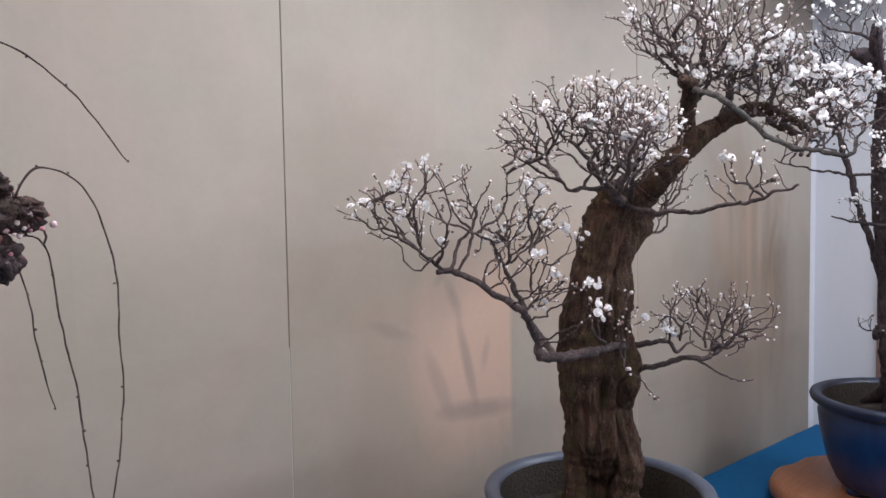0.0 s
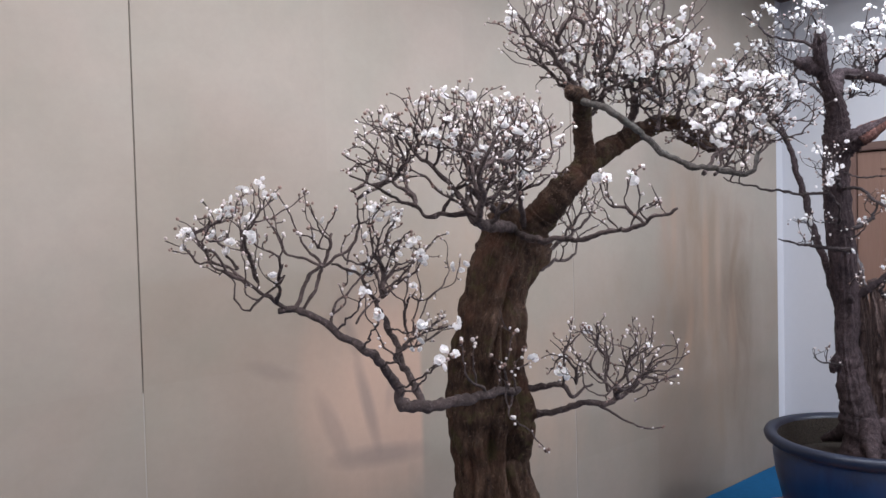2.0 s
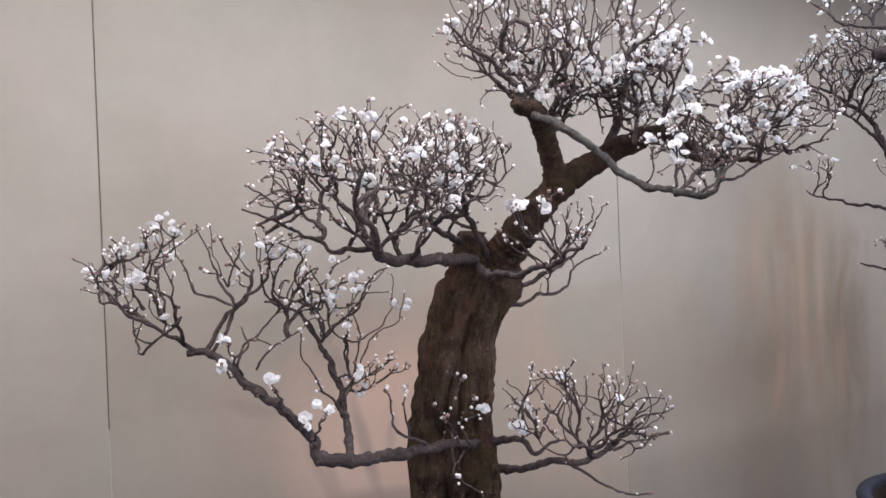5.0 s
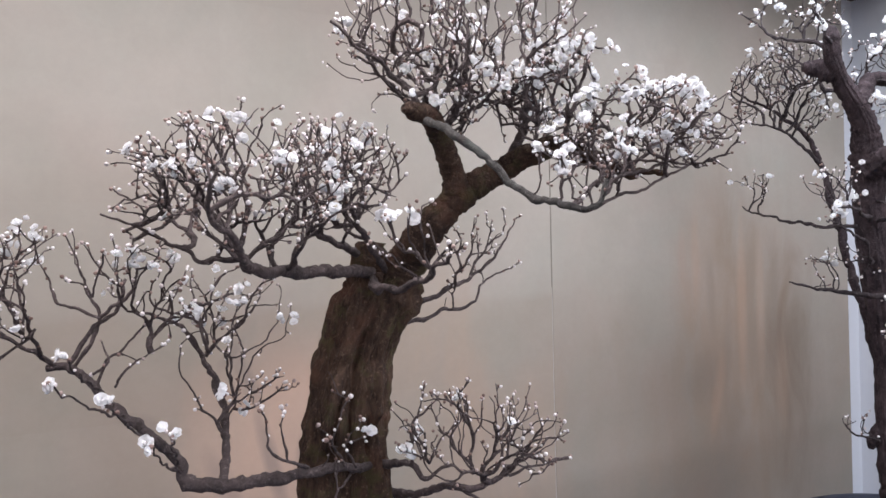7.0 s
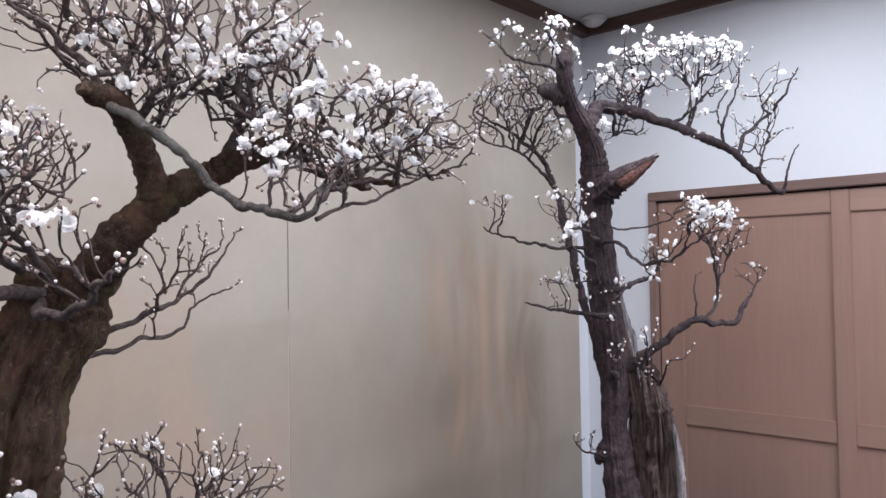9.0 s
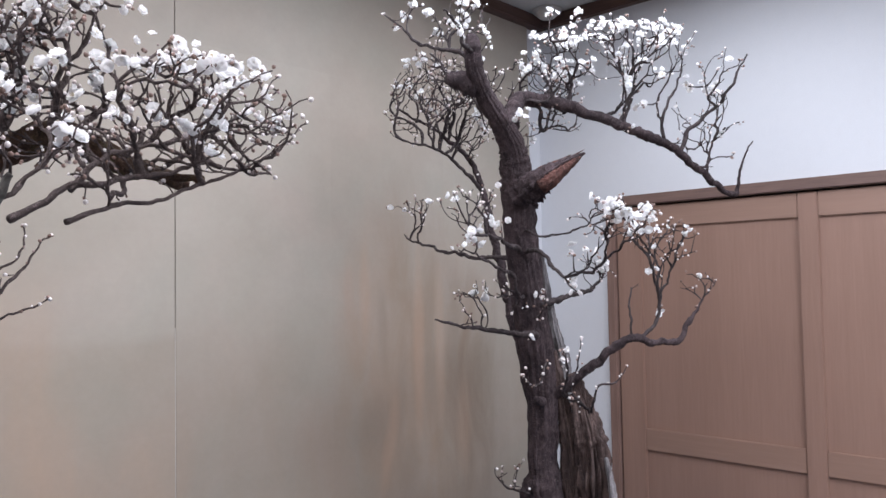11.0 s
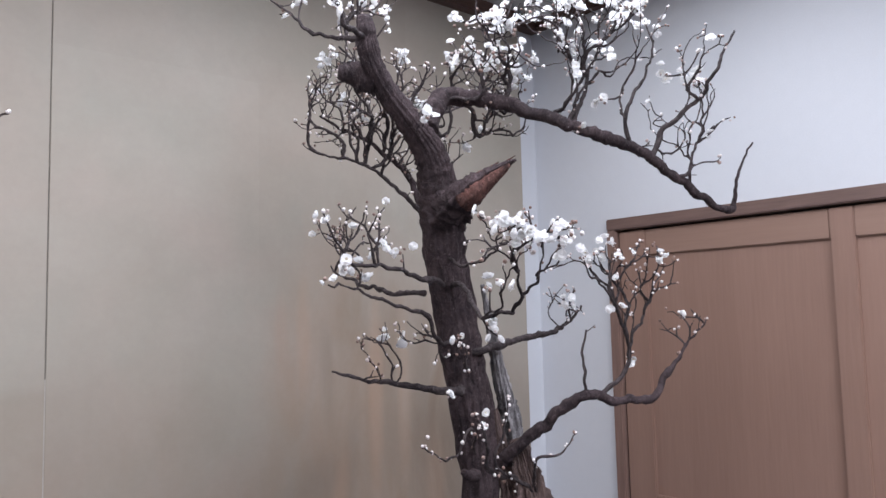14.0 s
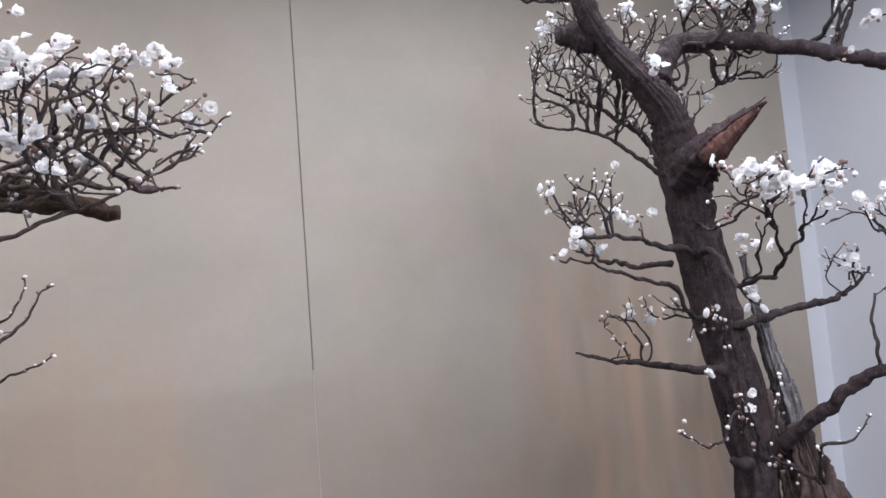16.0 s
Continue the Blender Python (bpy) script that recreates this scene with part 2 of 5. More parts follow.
M_GOLD = gold_paper()
M_PLASTER = simple("white_plaster", (0.648, 0.655, 0.688), (0.622, 0.63, 0.662), 260, 0.85, 0.08, 0.0004, spec=0.2, blotch=0.08)
M_CEIL = simple("ceiling_board", (0.55, 0.54, 0.53), (0.50, 0.49, 0.48), 60, 0.85, 0.1, 0.001, spec=0.2)
M_CORNICE = wood("cornice_wood", (0.13, 0.075, 0.06), (0.075, 0.042, 0.034), "x", 0.55)
M_CORNICE_Y = wood("cornice_wood_side", (0.13, 0.075, 0.06), (0.075, 0.042, 0.034), "y", 0.55)
M_DOOR = wood("door_wood", (0.308, 0.190, 0.147), (0.280, 0.170, 0.131), "z", 0.5)
M_RAIL = wood("rail_wood", (0.303, 0.190, 0.146), (0.279, 0.173, 0.132), "y", 0.5)
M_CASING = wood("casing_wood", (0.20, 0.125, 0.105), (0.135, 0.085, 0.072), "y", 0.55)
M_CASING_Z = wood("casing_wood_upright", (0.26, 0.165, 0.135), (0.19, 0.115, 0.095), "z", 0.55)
M_GROOVE = simple("groove_dark", (0.035, 0.022, 0.02), (0.02, 0.014, 0.012), 60, 0.8)
M_JOINT = simple("joint_paper_edge", (0.25, 0.22, 0.19), (0.18, 0.155, 0.13), 60, 0.85)
M_JOINT_LIT = simple("joint_lit_edge", (0.46, 0.42, 0.37), (0.41, 0.37, 0.325), 60, 0.8)
M_FLOOR = simple("floor_carpet", (0.22, 0.19, 0.16), (0.15, 0.13, 0.11), 220, 0.95, 0.3, 0.003)
M_CLOTH = simple("blue_cloth", (0.012, 0.115, 0.27), (0.008, 0.085, 0.21), 420, 0.9, 0.25, 0.0008, spec=0.15)
M_BARK_OLD = bark("old_bark", (0.122, 0.074, 0.051), (0.014, 0.008, 0.006), (0.075, 0.066, 0.026))
M_BARK_LIMB = bark("old_limb_bark", (0.125, 0.078, 0.055), (0.014, 0.008, 0.006), (0.075, 0.066, 0.026), stretch=(0.7, 0.7, 0.7))
M_BARK_TALL = bark("dark_bark", (0.092, 0.066, 0.072), (0.014, 0.010, 0.0115), stretch=(0.9, 0.9, 0.6), specks=0.5)
M_TWIG = bark("twig_bark", (0.148, 0.117, 0.115), (0.055, 0.043, 0.043), stretch=(1, 1, 1))
M_TWIG_DARK = bark("dark_twig_bark", (0.090, 0.072, 0.075), (0.030, 0.024, 0.026), stretch=(1, 1, 1))
M_LICHEN = bark("lichened_limb_bark", (0.118, 0.112, 0.106), (0.034, 0.030, 0.029), (0.118, 0.122, 0.113), stretch=(0.8, 0.8, 0.8))
M_DEAD = bark("dead_wood", (0.19, 0.135, 0.125), (0.013, 0.009, 0.0095), stretch=(1, 1, 0.10), specks=0.35)
M_TORN = bark("torn_wood", (0.17, 0.080, 0.068), (0.02, 0.012, 0.011), stretch=(1, 0.2, 0.4))
M_SOIL = simple("potting_soil", (0.055, 0.042, 0.030), (0.02, 0.015, 0.012), 150, 0.95, 1.0, 0.006)
M_MOSS = simple("moss", (0.105, 0.115, 0.04), (0.045, 0.05, 0.02), 190, 0.95, 1.0, 0.006)
M_POT_BLUE = glaze("cobalt_glaze", (0.003, 0.013, 0.052), (0.007, 0.036, 0.115), 0.38)
M_POT_LIP = glaze("worn_blue_glaze", (0.007, 0.012, 0.030), (0.018, 0.027, 0.052), 0.5)
M_POT_PALE = glaze("pale_blue_glaze", (0.050, 0.063, 0.095), (0.094, 0.112, 0.152), 0.4)
M_SLAB = wood("orange_wood", (0.40, 0.175, 0.095), (0.27, 0.105, 0.052), "x", 0.4)
M_PETAL = petal_stuff("white_petal", (0.96, 0.96, 0.96), (0.94, 0.93, 0.935))
M_STAMEN = simple("stamen_yellow", (0.70, 0.60, 0.33), (0.55, 0.42, 0.2), 300, 0.7)
M_BUD = bud_stuff("buds", (0.13, 0.075, 0.06), (0.80, 0.73, 0.72))
M_PINK = bud_stuff("pink_buds", (0.30, 0.06, 0.09), (0.62, 0.25, 0.32))
M_BLEACH = bark("bleached_wood", (0.50, 0.48, 0.50), (0.03, 0.026, 0.03), stretch=(1, 1, 0.1), specks=0.3)
M_BURR = bark("lichened_burr", (0.16, 0.125, 0.13), (0.022, 0.016, 0.018), (0.10, 0.095, 0.055))
M_DETECTOR = simple("detector_plastic", (0.60, 0.58, 0.56), (0.56, 0.54, 0.52), 30, 0.5)
M_STEEL = simple("lamp_housing", (0.7, 0.7, 0.7), (0.62, 0.62, 0.62), 30, 0.4)


# ---- mesh helpers ----
def mesh_from(name, verts, faces, material, smooth=True):
    me = bpy.data.meshes.new(name)
    me.from_pydata([tuple(v) for v in verts], [], faces)
    me.materials.append(material)
    if smooth:
        me.shade_smooth()
    me.update()
    return me


def part(name, me, parent, label=""):
    ob = new(name, me)
    if parent:
        ob.parent = parent
    return tagged(ob, label)


def box_mesh(name, lo, hi, material, bevel=0.0):
    bm = bmesh.new()
    bmesh.ops.create_cube(bm, size=1)
    for v in bm.verts:
        v.co = Vector([(a + c) / 2 + p * (c - a) for a, c, p in zip(lo, hi, v.co)])
    if bevel:
        bmesh.ops.bevel(bm, geom=bm.edges[:], offset=bevel, segments=2, affect="EDGES")
    me = bpy.data.meshes.new(name)
    bm.to_mesh(me)
    bm.free()
    me.materials.append(material)
    return me


def lathe(name, profile, material, sides=64, wobble=0.0):
    verts, faces = [], []
    n = len(profile)
    for i in range(sides):
        a = 2 * math.pi * i / sides
        for r, z in profile:
            k = 1 + wobble * noise.noise(Vector((math.cos(a) * 2, math.sin(a) * 2, z * 6)))
            verts.append((r * k * math.cos(a), r * k * math.sin(a), z))
    for i in range(sides):
        j = (i + 1) % sides
        for k in range(n - 1):
            faces.append((i * n + k, j * n + k, j * n + k + 1, i * n + k + 1))
    return mesh_from(name, verts, faces, material)


def spline(points, step):
    """Points (x, y, z, r) along a smooth curve through the given ones, about a step apart."""
    p = [np.array(q, float) for q in points]
    p = [2 * p[0] - p[1]] + p + [2 * p[-1] - p[-2]]
    out = []
    for a, b, c, d in zip(p, p[1:], p[2:], p[3:]):
        n = max(1, int(np.linalg.norm((c - b)[:3]) / step))
        for i in range(n):
            s = i / n
            q = 0.5 * (2 * b + (c - a) * s + (2 * a - 5 * b + 4 * c - d) * s * s + (3 * b - a - 3 * c + d) * s ** 3)
            q[3] = b[3] + (c[3] - b[3]) * s
            out.append(q)
    out.append(p[-2])
    return out


def tube(path, sides, rough=0.0, ridges=0.0, seed=0.0, furrow=0.05, dents=()):
    """Vertices and faces of a knotty tube along (x, y, z, r); dents are (height, heading, half height, half angle, depth), hollows below zero."""
    verts, faces = [], []
    ref = Vector((0.31, 0.95, 0.1))
    pts = [Vector(q[:3]) for q in path]
    for i, q in enumerate(path):
        d = (pts[min(i + 1, len(pts) - 1)] - pts[max(i - 1, 0)]).normalized()
        u = d.cross(ref).normalized()
        w = d.cross(u)
        for k in range(sides):
            a = 2 * math.pi * k / sides
            o = u * math.cos(a) + w * math.sin(a)
            r = q[3]
            if rough:
                g = 0.55 / max(q[3], 0.007)
                at = (pts[i] + o * q[3]) * g + Vector((seed, 0, 0))
                r *= 1 + rough * noise.noise(at) + 0.5 * rough * noise.noise(at * 2.7)
            if ridges:
                ang = Vector((math.cos(a) * 3.2, math.sin(a) * 3.2, pts[i].z * 5.5 + seed))
                r *= 1 + ridges * (abs(noise.noise(ang)) * 2 - 0.5) + 0.3 * ridges * noise.noise(ang * 3.1)
            if sides > 40:
                fur = noise.noise(Vector((math.cos(a) * 7 + seed, math.sin(a) * 7, pts[i].z * 16))) + 0.8 * noise.noise(Vector((math.cos(a) * 17, math.sin(a) * 17 + seed, pts[i].z * 34)))
                r *= 1 - furrow * max(0.0, 0.3 - abs(fur)) / 0.3 + 0.3 * furrow * fur
            for dz, heading, tall, wide, depth in dents:
                off = (math.degrees(math.atan2(o.y, o.x)) - heading + 180) % 360 - 180
                r *= 1 + depth * math.exp(-((pts[i].z - dz) / tall) ** 2 - (off / wide) ** 2)
            verts.append(pts[i] + o * r)
    n = len(path)
    for i in range(n - 1):
        for k in range(sides):
            j = (k + 1) % sides
            faces.append((i * sides + k, i * sides + j, (i + 1) * sides + j, (i + 1) * sides + k))
    faces.append(tuple(range(sides - 1, -1, -1)))
    faces.append(tuple((n - 1) * sides + k for k in range(sides)))
    return verts, faces


def joined(name, pieces, material, smooth=True):
    verts, faces = [], []
    for v, f in pieces:
        base = len(verts)
        verts += v
        faces += [tuple(i + base for i in q) for q in f]
    return mesh_from(name, verts, faces, material, smooth)


# ---- blossoms and buds ----
def blossom_mesh(name, petals, size, cup, layers):
    verts, faces = [], []
    rng = random.Random(petals * 7 + layers)
    for layer in range(layers):
        for i in range(petals):
            a = 2 * math.pi * (i + 0.5 * layer) / petals + rng.uniform(-0.12, 0.12)
            s = size * (1 - 0.22 * layer) * rng.uniform(0.9, 1.08)
            lift = cup + 0.33 * layer + rng.uniform(-0.3, 0.3)
            base = len(verts)
            for u, wid in ((0.08, 0.14), (0.42, 0.58), (0.78, 0.6), (1.0, 0.3)):
                z = s * (math.sin(lift) * u + 0.22 * u * u)
                for side in (-1, 0, 1):
                    dip = -0.16 * s * u if side == 0 else s * u * rng.uniform(-0.08, 0.14)
                    x, y = s * u * math.cos(lift), side * wid * s
                    verts.append((x * math.cos(a) - y * math.sin(a), x * math.sin(a) + y * math.cos(a), z + dip + 0.002 * layer))
            for r in range(3):
                for c in range(2):
                    q = base + r * 3 + c
                    faces.append((q, q + 1, q + 4, q + 3))
    n_petal = len(faces)
    for i in range(7):
        a, b = i * 0.9, len(verts)
        x, y, h = math.cos(a) * 0.22 * size, math.sin(a) * 0.22 * size, 0.5 * size
        e = 0.05 * size
        verts += [(0, 0, 0), (x - e, y, h), (x + e, y, h), (x, y + e, h * 1.15)]
        faces += [(b, b + 1, b + 2), (b + 1, b + 3, b + 2)]
    me = mesh_from(name, verts, faces, M_PETAL)
    me.materials.append(M_STAMEN)
    for p in list(me.polygons)[n_petal:]:
        p.material_index = 1
    return me


BLOSSOMS = [blossom_mesh("open_blossom", 5, 0.0130, 0.22, 2), blossom_mesh("double_blossom", 6, 0.0130, 0.30, 3), blossom_mesh("cupped_blossom", 5, 0.012, 0.75, 2)]


def bud_shape(p, d, r):
    """A pointed bud with its small husk."""
    r *= 1.18
    d = Vector(d).normalized()
    u = d.orthogonal().normalized()
    w = d.cross(u)
    p = Vector(p)
    verts, faces = [p - d * r * 0.7], []
    for h, k in ((-0.35, 0.75), (0.35, 0.95), (0.95, 0.6)):
        for i in range(6):
            a = math.pi * i / 3
            verts.append(p + d * (h * r) + (u * math.cos(a) + w * math.sin(a)) * (k * r))
    verts.append(p + d * r * 1.35)
    for i in range(6):
        j = (i + 1) % 6
        faces.append((0, 1 + j, 1 + i))
        for k in (0, 6):
            faces.append((1 + k + i, 1 + k + j, 7 + k + j, 7 + k + i))
        faces.append((13 + i, 13 + j, 19))
    return verts, faces


# ---- growing a tree ----
class Tree:
    def __init__(self, root, seed, bark_material, twig_material):
        self.root, self.rng, self.np, self.bark, self.twig = root, random.Random(seed), np.random.RandomState(seed), bark_material, twig_material
        self.samples, self.buds, self.flowers, self.stalks, self.count = [], [], [], [], 0

    def limb(self, name, points, rough=0.24, sides=12, step=0.0045, label="", wiggle=1.0, skin=None):
        path = spline([(*p[:3], 0.86 * p[3] if p[3] < 0.0145 else p[3]) for p in points], step)
        for i, q in enumerate(path):
            k = wiggle * min(1.0, 6 * i / len(path))
            for a in range(3):
                o = Vector((a * 7.7, self.count * 1.3, 0))
                q[a] += k * min(1.0, 0.011 / max(q[3], 0.001)) * (0.0075 * noise.noise(Vector(q[:3]) * 24 + o) + 0.0035 * noise.noise(Vector(q[:3]) * 70 + o))
            q[3] *= 1 + (0.2 if q[3] < 0.012 else 0.08) * noise.noise(Vector(q[:3]) * 50)
            q[3] *= 1 + 0.13 * noise.noise(Vector(q[:3]) * 150) + (0.22 if noise.noise(Vector(q[:3]) * 33 + Vector((self.count, 0, 0))) > 0.45 and q[3] < 0.012 else 0)
            self.samples.append(q.copy())
        self.count += 1
        if points[-1][3] < 0.0017 and name != "shoot":
            for k in (1, 1, 1, 4, 7, 11):
                q = path[max(0, len(path) - k)]
                v = self.np.normal(size=3) + np.array([0, 0, 0.5])
                v /= np.linalg.norm(v)
                self.buds.append(bud_shape(q[:3] + v * 0.002, v, self.np.uniform(0.0014, 0.0029)))
        part("limb", joined(name, [tube(path, sides if points[0][3] < 0.014 else 44, rough if points[0][3] < 0.014 else 0.13, 0, self.count * 3.1, 0.03)], skin or (self.bark if points[0][3] > 0.012 else self.twig)), self.root, label)

    def crown(self, centre, radii, number, bloom=0.1, budding=0.8, turn=-40.0, tip=0.0008, thick=0.0046, gap=0.0128, up=0.5):
        """Twigs that spring from the limbs and fork, fan-wise and keeping apart, until they leave an ellipsoid."""
        rs = self.np
        c, s = math.cos(radians(-turn)), math.sin(radians(-turn))
        mid, size = np.array(centre), np.array(radii)

        def inside(p):
            d = p - mid
            return float(np.sum((np.array([d[0] * c - d[1] * s, d[0] * s + d[1] * c, d[2]]) / size) ** 2))

        pool = [q for q in self.samples if inside(q[:3]) < 1.9 and q[2] < mid[2] + 0.75 * size[2]]
        if not pool:
            return
        node, parent, heading = [], [], []
        grid = {}

        def crowded(p, own):
            k = tuple(int(math.floor(v / gap)) for v in p)
            for a in (-1, 0, 1):
                for b in (-1, 0, 1):
                    for e in (-1, 0, 1):
                        for o in grid.get((k[0] + a, k[1] + b, k[2] + e), ()):
                            if o not in own and np.sum((node[o] - p) ** 2) < gap * gap:
                                return True
            return False

        def put(p, up_node, v):
            node.append(p)
            parent.append(up_node)
            heading.append(v)
            grid.setdefault(tuple(int(math.floor(w / gap)) for w in p), []).append(len(node) - 1)
            return len(node) - 1

        anchor = mid - np.array([0, 0, 1.25 * size[2]])
        seeds = [pool[i] for i in rs.permutation(len(pool))[: max(8, number // 7)]]
        live = []
        for q in seeds:
            if inside(q[:3]) > 0.6:
                aim = mid + rs.normal(size=3) * size * 0.45 - q[:3]
                v = aim / np.linalg.norm(aim) + rs.normal(scale=0.3, size=3)
            else:
                v = (q[:3] - anchor) / np.linalg.norm(q[:3] - anchor) + np.array([0, 0, up]) + rs.normal(scale=0.45, size=3)
            v /= np.linalg.norm(v)
            live.append([put(q[:3].copy(), -1, v), v, 0, rs.choice([-1, 1])])
        roots = len(node)
        tips_made, rounds = len(live), 0
        while live and rounds < 45:
            rounds += 1
            following = []
            for k, v, since, zig in live:
                out = node[k] - anchor
                if inside(node[k]) > 1.1 and rounds < 4:
                    out = mid - node[k]
                out /= max(np.linalg.norm(out), 1e-6)
                side = np.cross(v, rs.normal(size=3))
                side /= max(np.linalg.norm(side), 1e-6)
                for attempt in range(3):
                    w = v + 0.16 * out + np.array([0, 0, 0.10 * up]) + side * zig * 0.38 + rs.normal(scale=0.21 + 0.2 * attempt, size=3)
                    w /= np.linalg.norm(w)
                    p = node[k] + w * rs.uniform(0.008, 0.0135)
                    own = {k, parent[k], parent[parent[k]] if parent[k] >= 0 else -1} | {i for i in range(max(0, len(node) - 2), len(node)) if parent[i] == k}
                    if not crowded(p, own):
                        break
                else:
                    continue
                e = inside(p)
                if e > 1.0 and e > inside(node[k]) and (e > 1.35 or rs.uniform() < 0.55):
                    continue
                m = put(p, k, w)
                if since >= 1 and tips_made < number and rs.uniform() < 0.42:
                    axis = np.cross(w, rs.normal(size=3))
                    axis /= max(np.linalg.norm(axis), 1e-6)
                    f = w + axis * rs.uniform(0.5, 0.95)
                    f /= np.linalg.norm(f)
                    b2 = w - axis * rs.uniform(0.15, 0.4)
                    b2 /= np.linalg.norm(b2)
                    following.append([m, f, 0, -zig])
                    following.append([m, b2, 0, zig])
                    tips_made += 1
                else:
                    following.append([m, w, since + 1, -zig if rs.uniform() < 0.6 else zig])
            live = following
        n = len(node)
        kids = [[] for _ in range(n)]
        for i in range(roots, n):
            kids[parent[i]].append(i)
        rad = np.full(n, tip)
        for i in range(n - 1, roots - 1, -1):
            if kids[i]:
                rad[i] = min(sum(rad[k] ** 2.45 for k in kids[i]) ** (1 / 2.45) + 0.00004, thick)
        pieces, tips = [], []
        for i in range(roots, n):
            if rad[i] > 0.0013 and rs.uniform() < 0.5:
                self.samples.append(np.array([*node[i], rad[i]]))
        for i in range(roots, n):
            first = parent[i] < roots or kids[parent[i]][0] != i
            if first:
                chain = [parent[i], i]
                while kids[chain[-1]]:
                    chain.append(kids[chain[-1]][0])
                if len(chain) < 2:
                    continue
                path = []
                for j in chain:
                    r = rad[i] if j == chain[0] else rad[j]
                    path.append(np.array([*node[j], r * (1.45 if len(kids[j]) > 1 else 1.3 if rs.uniform() < 0.25 else 1.0)]))
                pieces.append(tube(path, 5))
                e = chain[-1]
                f = chain[max(1, len(chain) - 1 - rs.randint(0, 1 + len(chain) // 2))]
                tips.append((node[e], heading[e], node[f]))
                for j in chain[2:-1]:
                    if rs.uniform() < 0.24:
                        side = rs.normal(size=3) + 0.6 * heading[j] + np.array([0, 0, 0.3])
                        side /= np.linalg.norm(side)
                        q0, ln = np.array(node[j]), rs.uniform(0.005, 0.013)
                        q1 = q0 + side * ln * 0.6 + rs.normal(size=3) * 0.0012
                        q2 = q0 + side * ln + rs.normal(size=3) * 0.0018
                        pieces.append(tube([np.array([*q0, 0.0011]), np.array([*q1, 0.0010]), np.array([*q2, 0.0008])], 4))
                        self.buds.append(bud_shape(q2, side, rs.uniform(0.0013, 0.0026)))
                    if rs.uniform() < 0.11 * budding:
                        side = rs.normal(size=3)
                        self.buds.append(bud_shape(np.array(node[j]) + side / np.linalg.norm(side) * 0.003, side + heading[j], rs.uniform(0.0016, 0.003)))
        if pieces:
            tagged(part("twig_mass", joined("twig_mass", pieces, self.twig), self.root), kind="stuff")
        for p, v, q in tips:
            p, v, q = np.array(p), np.array(v), np.array(q)
            if rs.uniform() < budding:
                for _ in range(rs.randint(1, 3)):
                    o = rs.normal(size=3) * 0.003
                    self.buds.append(bud_shape(p + o, v + o * 100, rs.uniform(0.0015, 0.0032)))
            if callable(bloom):
                chance = bloom(p)
            else:
                chance = bloom
            high = (p[2] - centre[2] + radii[2]) / (2 * radii[2])
            if rs.uniform() < 1.5 * chance * min(1.6, max(0.0, 1.7 * high - 0.25)):
                for _ in range(rs.randint(1, 5)):
                    o = rs.normal(size=3) * 0.0065
                    self.flowers.append((q + o + v * 0.004, v + rs.normal(size=3) * 0.9 + np.array([-0.3, -0.4, 0.55])))

    def cluster(self, p, number, spread=0.008):
        """A few blossoms and buds at the end of a shoot."""
        rs = self.np
        p = np.array(p)
        near = min(self.samples, key=lambda q: np.sum((q[:3] - p) ** 2))
        way = p - near[:3]
        if np.linalg.norm(way) > 0.004:
            bend = np.array([0, 0, -0.12]) * np.linalg.norm(way) + rs.normal(size=3) * 0.05 * np.linalg.norm(way)
            self.stalks.append(tube(spline([(*near[:3], 0.0022), (*(near[:3] + way * 0.35 + bend), 0.0018), (*(near[:3] + way * 0.7 + bend * 0.6), 0.0014), (*p, 0.001)], 0.006), 6, 0.2))
        for _ in range(number):
            self.flowers.append((np.array(p) + rs.normal(size=3) * spread, rs.normal(size=3) * 0.8 + np.array([-0.2, -0.8, 0.5])))
            self.buds.append(bud_shape(np.array(p) + rs.normal(size=3) * spread * 0.8, rs.normal(size=3), rs.uniform(0.0016, 0.0032)))

    def knots(self, points, every=0.03):
        """Sleeping buds along a bare shoot."""
        rs, pieces = self.np, []
        for q in spline(points, every)[1:]:
            v = rs.normal(size=3)
            v /= np.linalg.norm(v)
            pieces.append(bud_shape(q[:3] + v * q[3], v, rs.uniform(0.0008, 0.0014)))
        tagged(part("sleeping_buds", joined("sleeping_buds", pieces, self.twig), self.root), kind="stuff")

    def finish(self, limit=300, bud_material=None):
        if self.stalks:
            tagged(part("twig_mass", joined("twig_mass", self.stalks, self.twig), self.root), kind="stuff")
        if self.buds:
            tagged(part("bud_mass", joined("bud_mass", self.buds, bud_material or M_BUD), self.root, "small round white and reddish buds"), kind="stuff")
        self.rng.shuffle(self.flowers)
        for p, v in self.flowers[:limit]:
            ob = part("blossom", self.rng.choice(BLOSSOMS), self.root)
            q = Vector(v).to_track_quat("Z", "Y")
            s = self.rng.uniform(0.46, 0.78)
            ob.matrix_basis = Matrix.LocRotScale(Vector(p), q, (s, s, s))
        more = []
        for p, v in self.flowers[limit:]:
            src = self.rng.choice(BLOSSOMS)
            s = self.rng.uniform(0.48, 0.80)
            m = Matrix.LocRotScale(Vector(p), Vector(v).to_track_quat("Z", "Y"), (s, s, s))
            more.append(([m @ w.co for w in src.vertices], [tuple(f.vertices) for f in src.polygons]))
        if more:
            tagged(part("blossom_mass", joined("blossom_mass", more, M_PETAL), self.root), kind="stuff")


# ---- the room ----
def structure(name, me, label, category):
    return tagged(new(name, me), label, category, kind="structure")


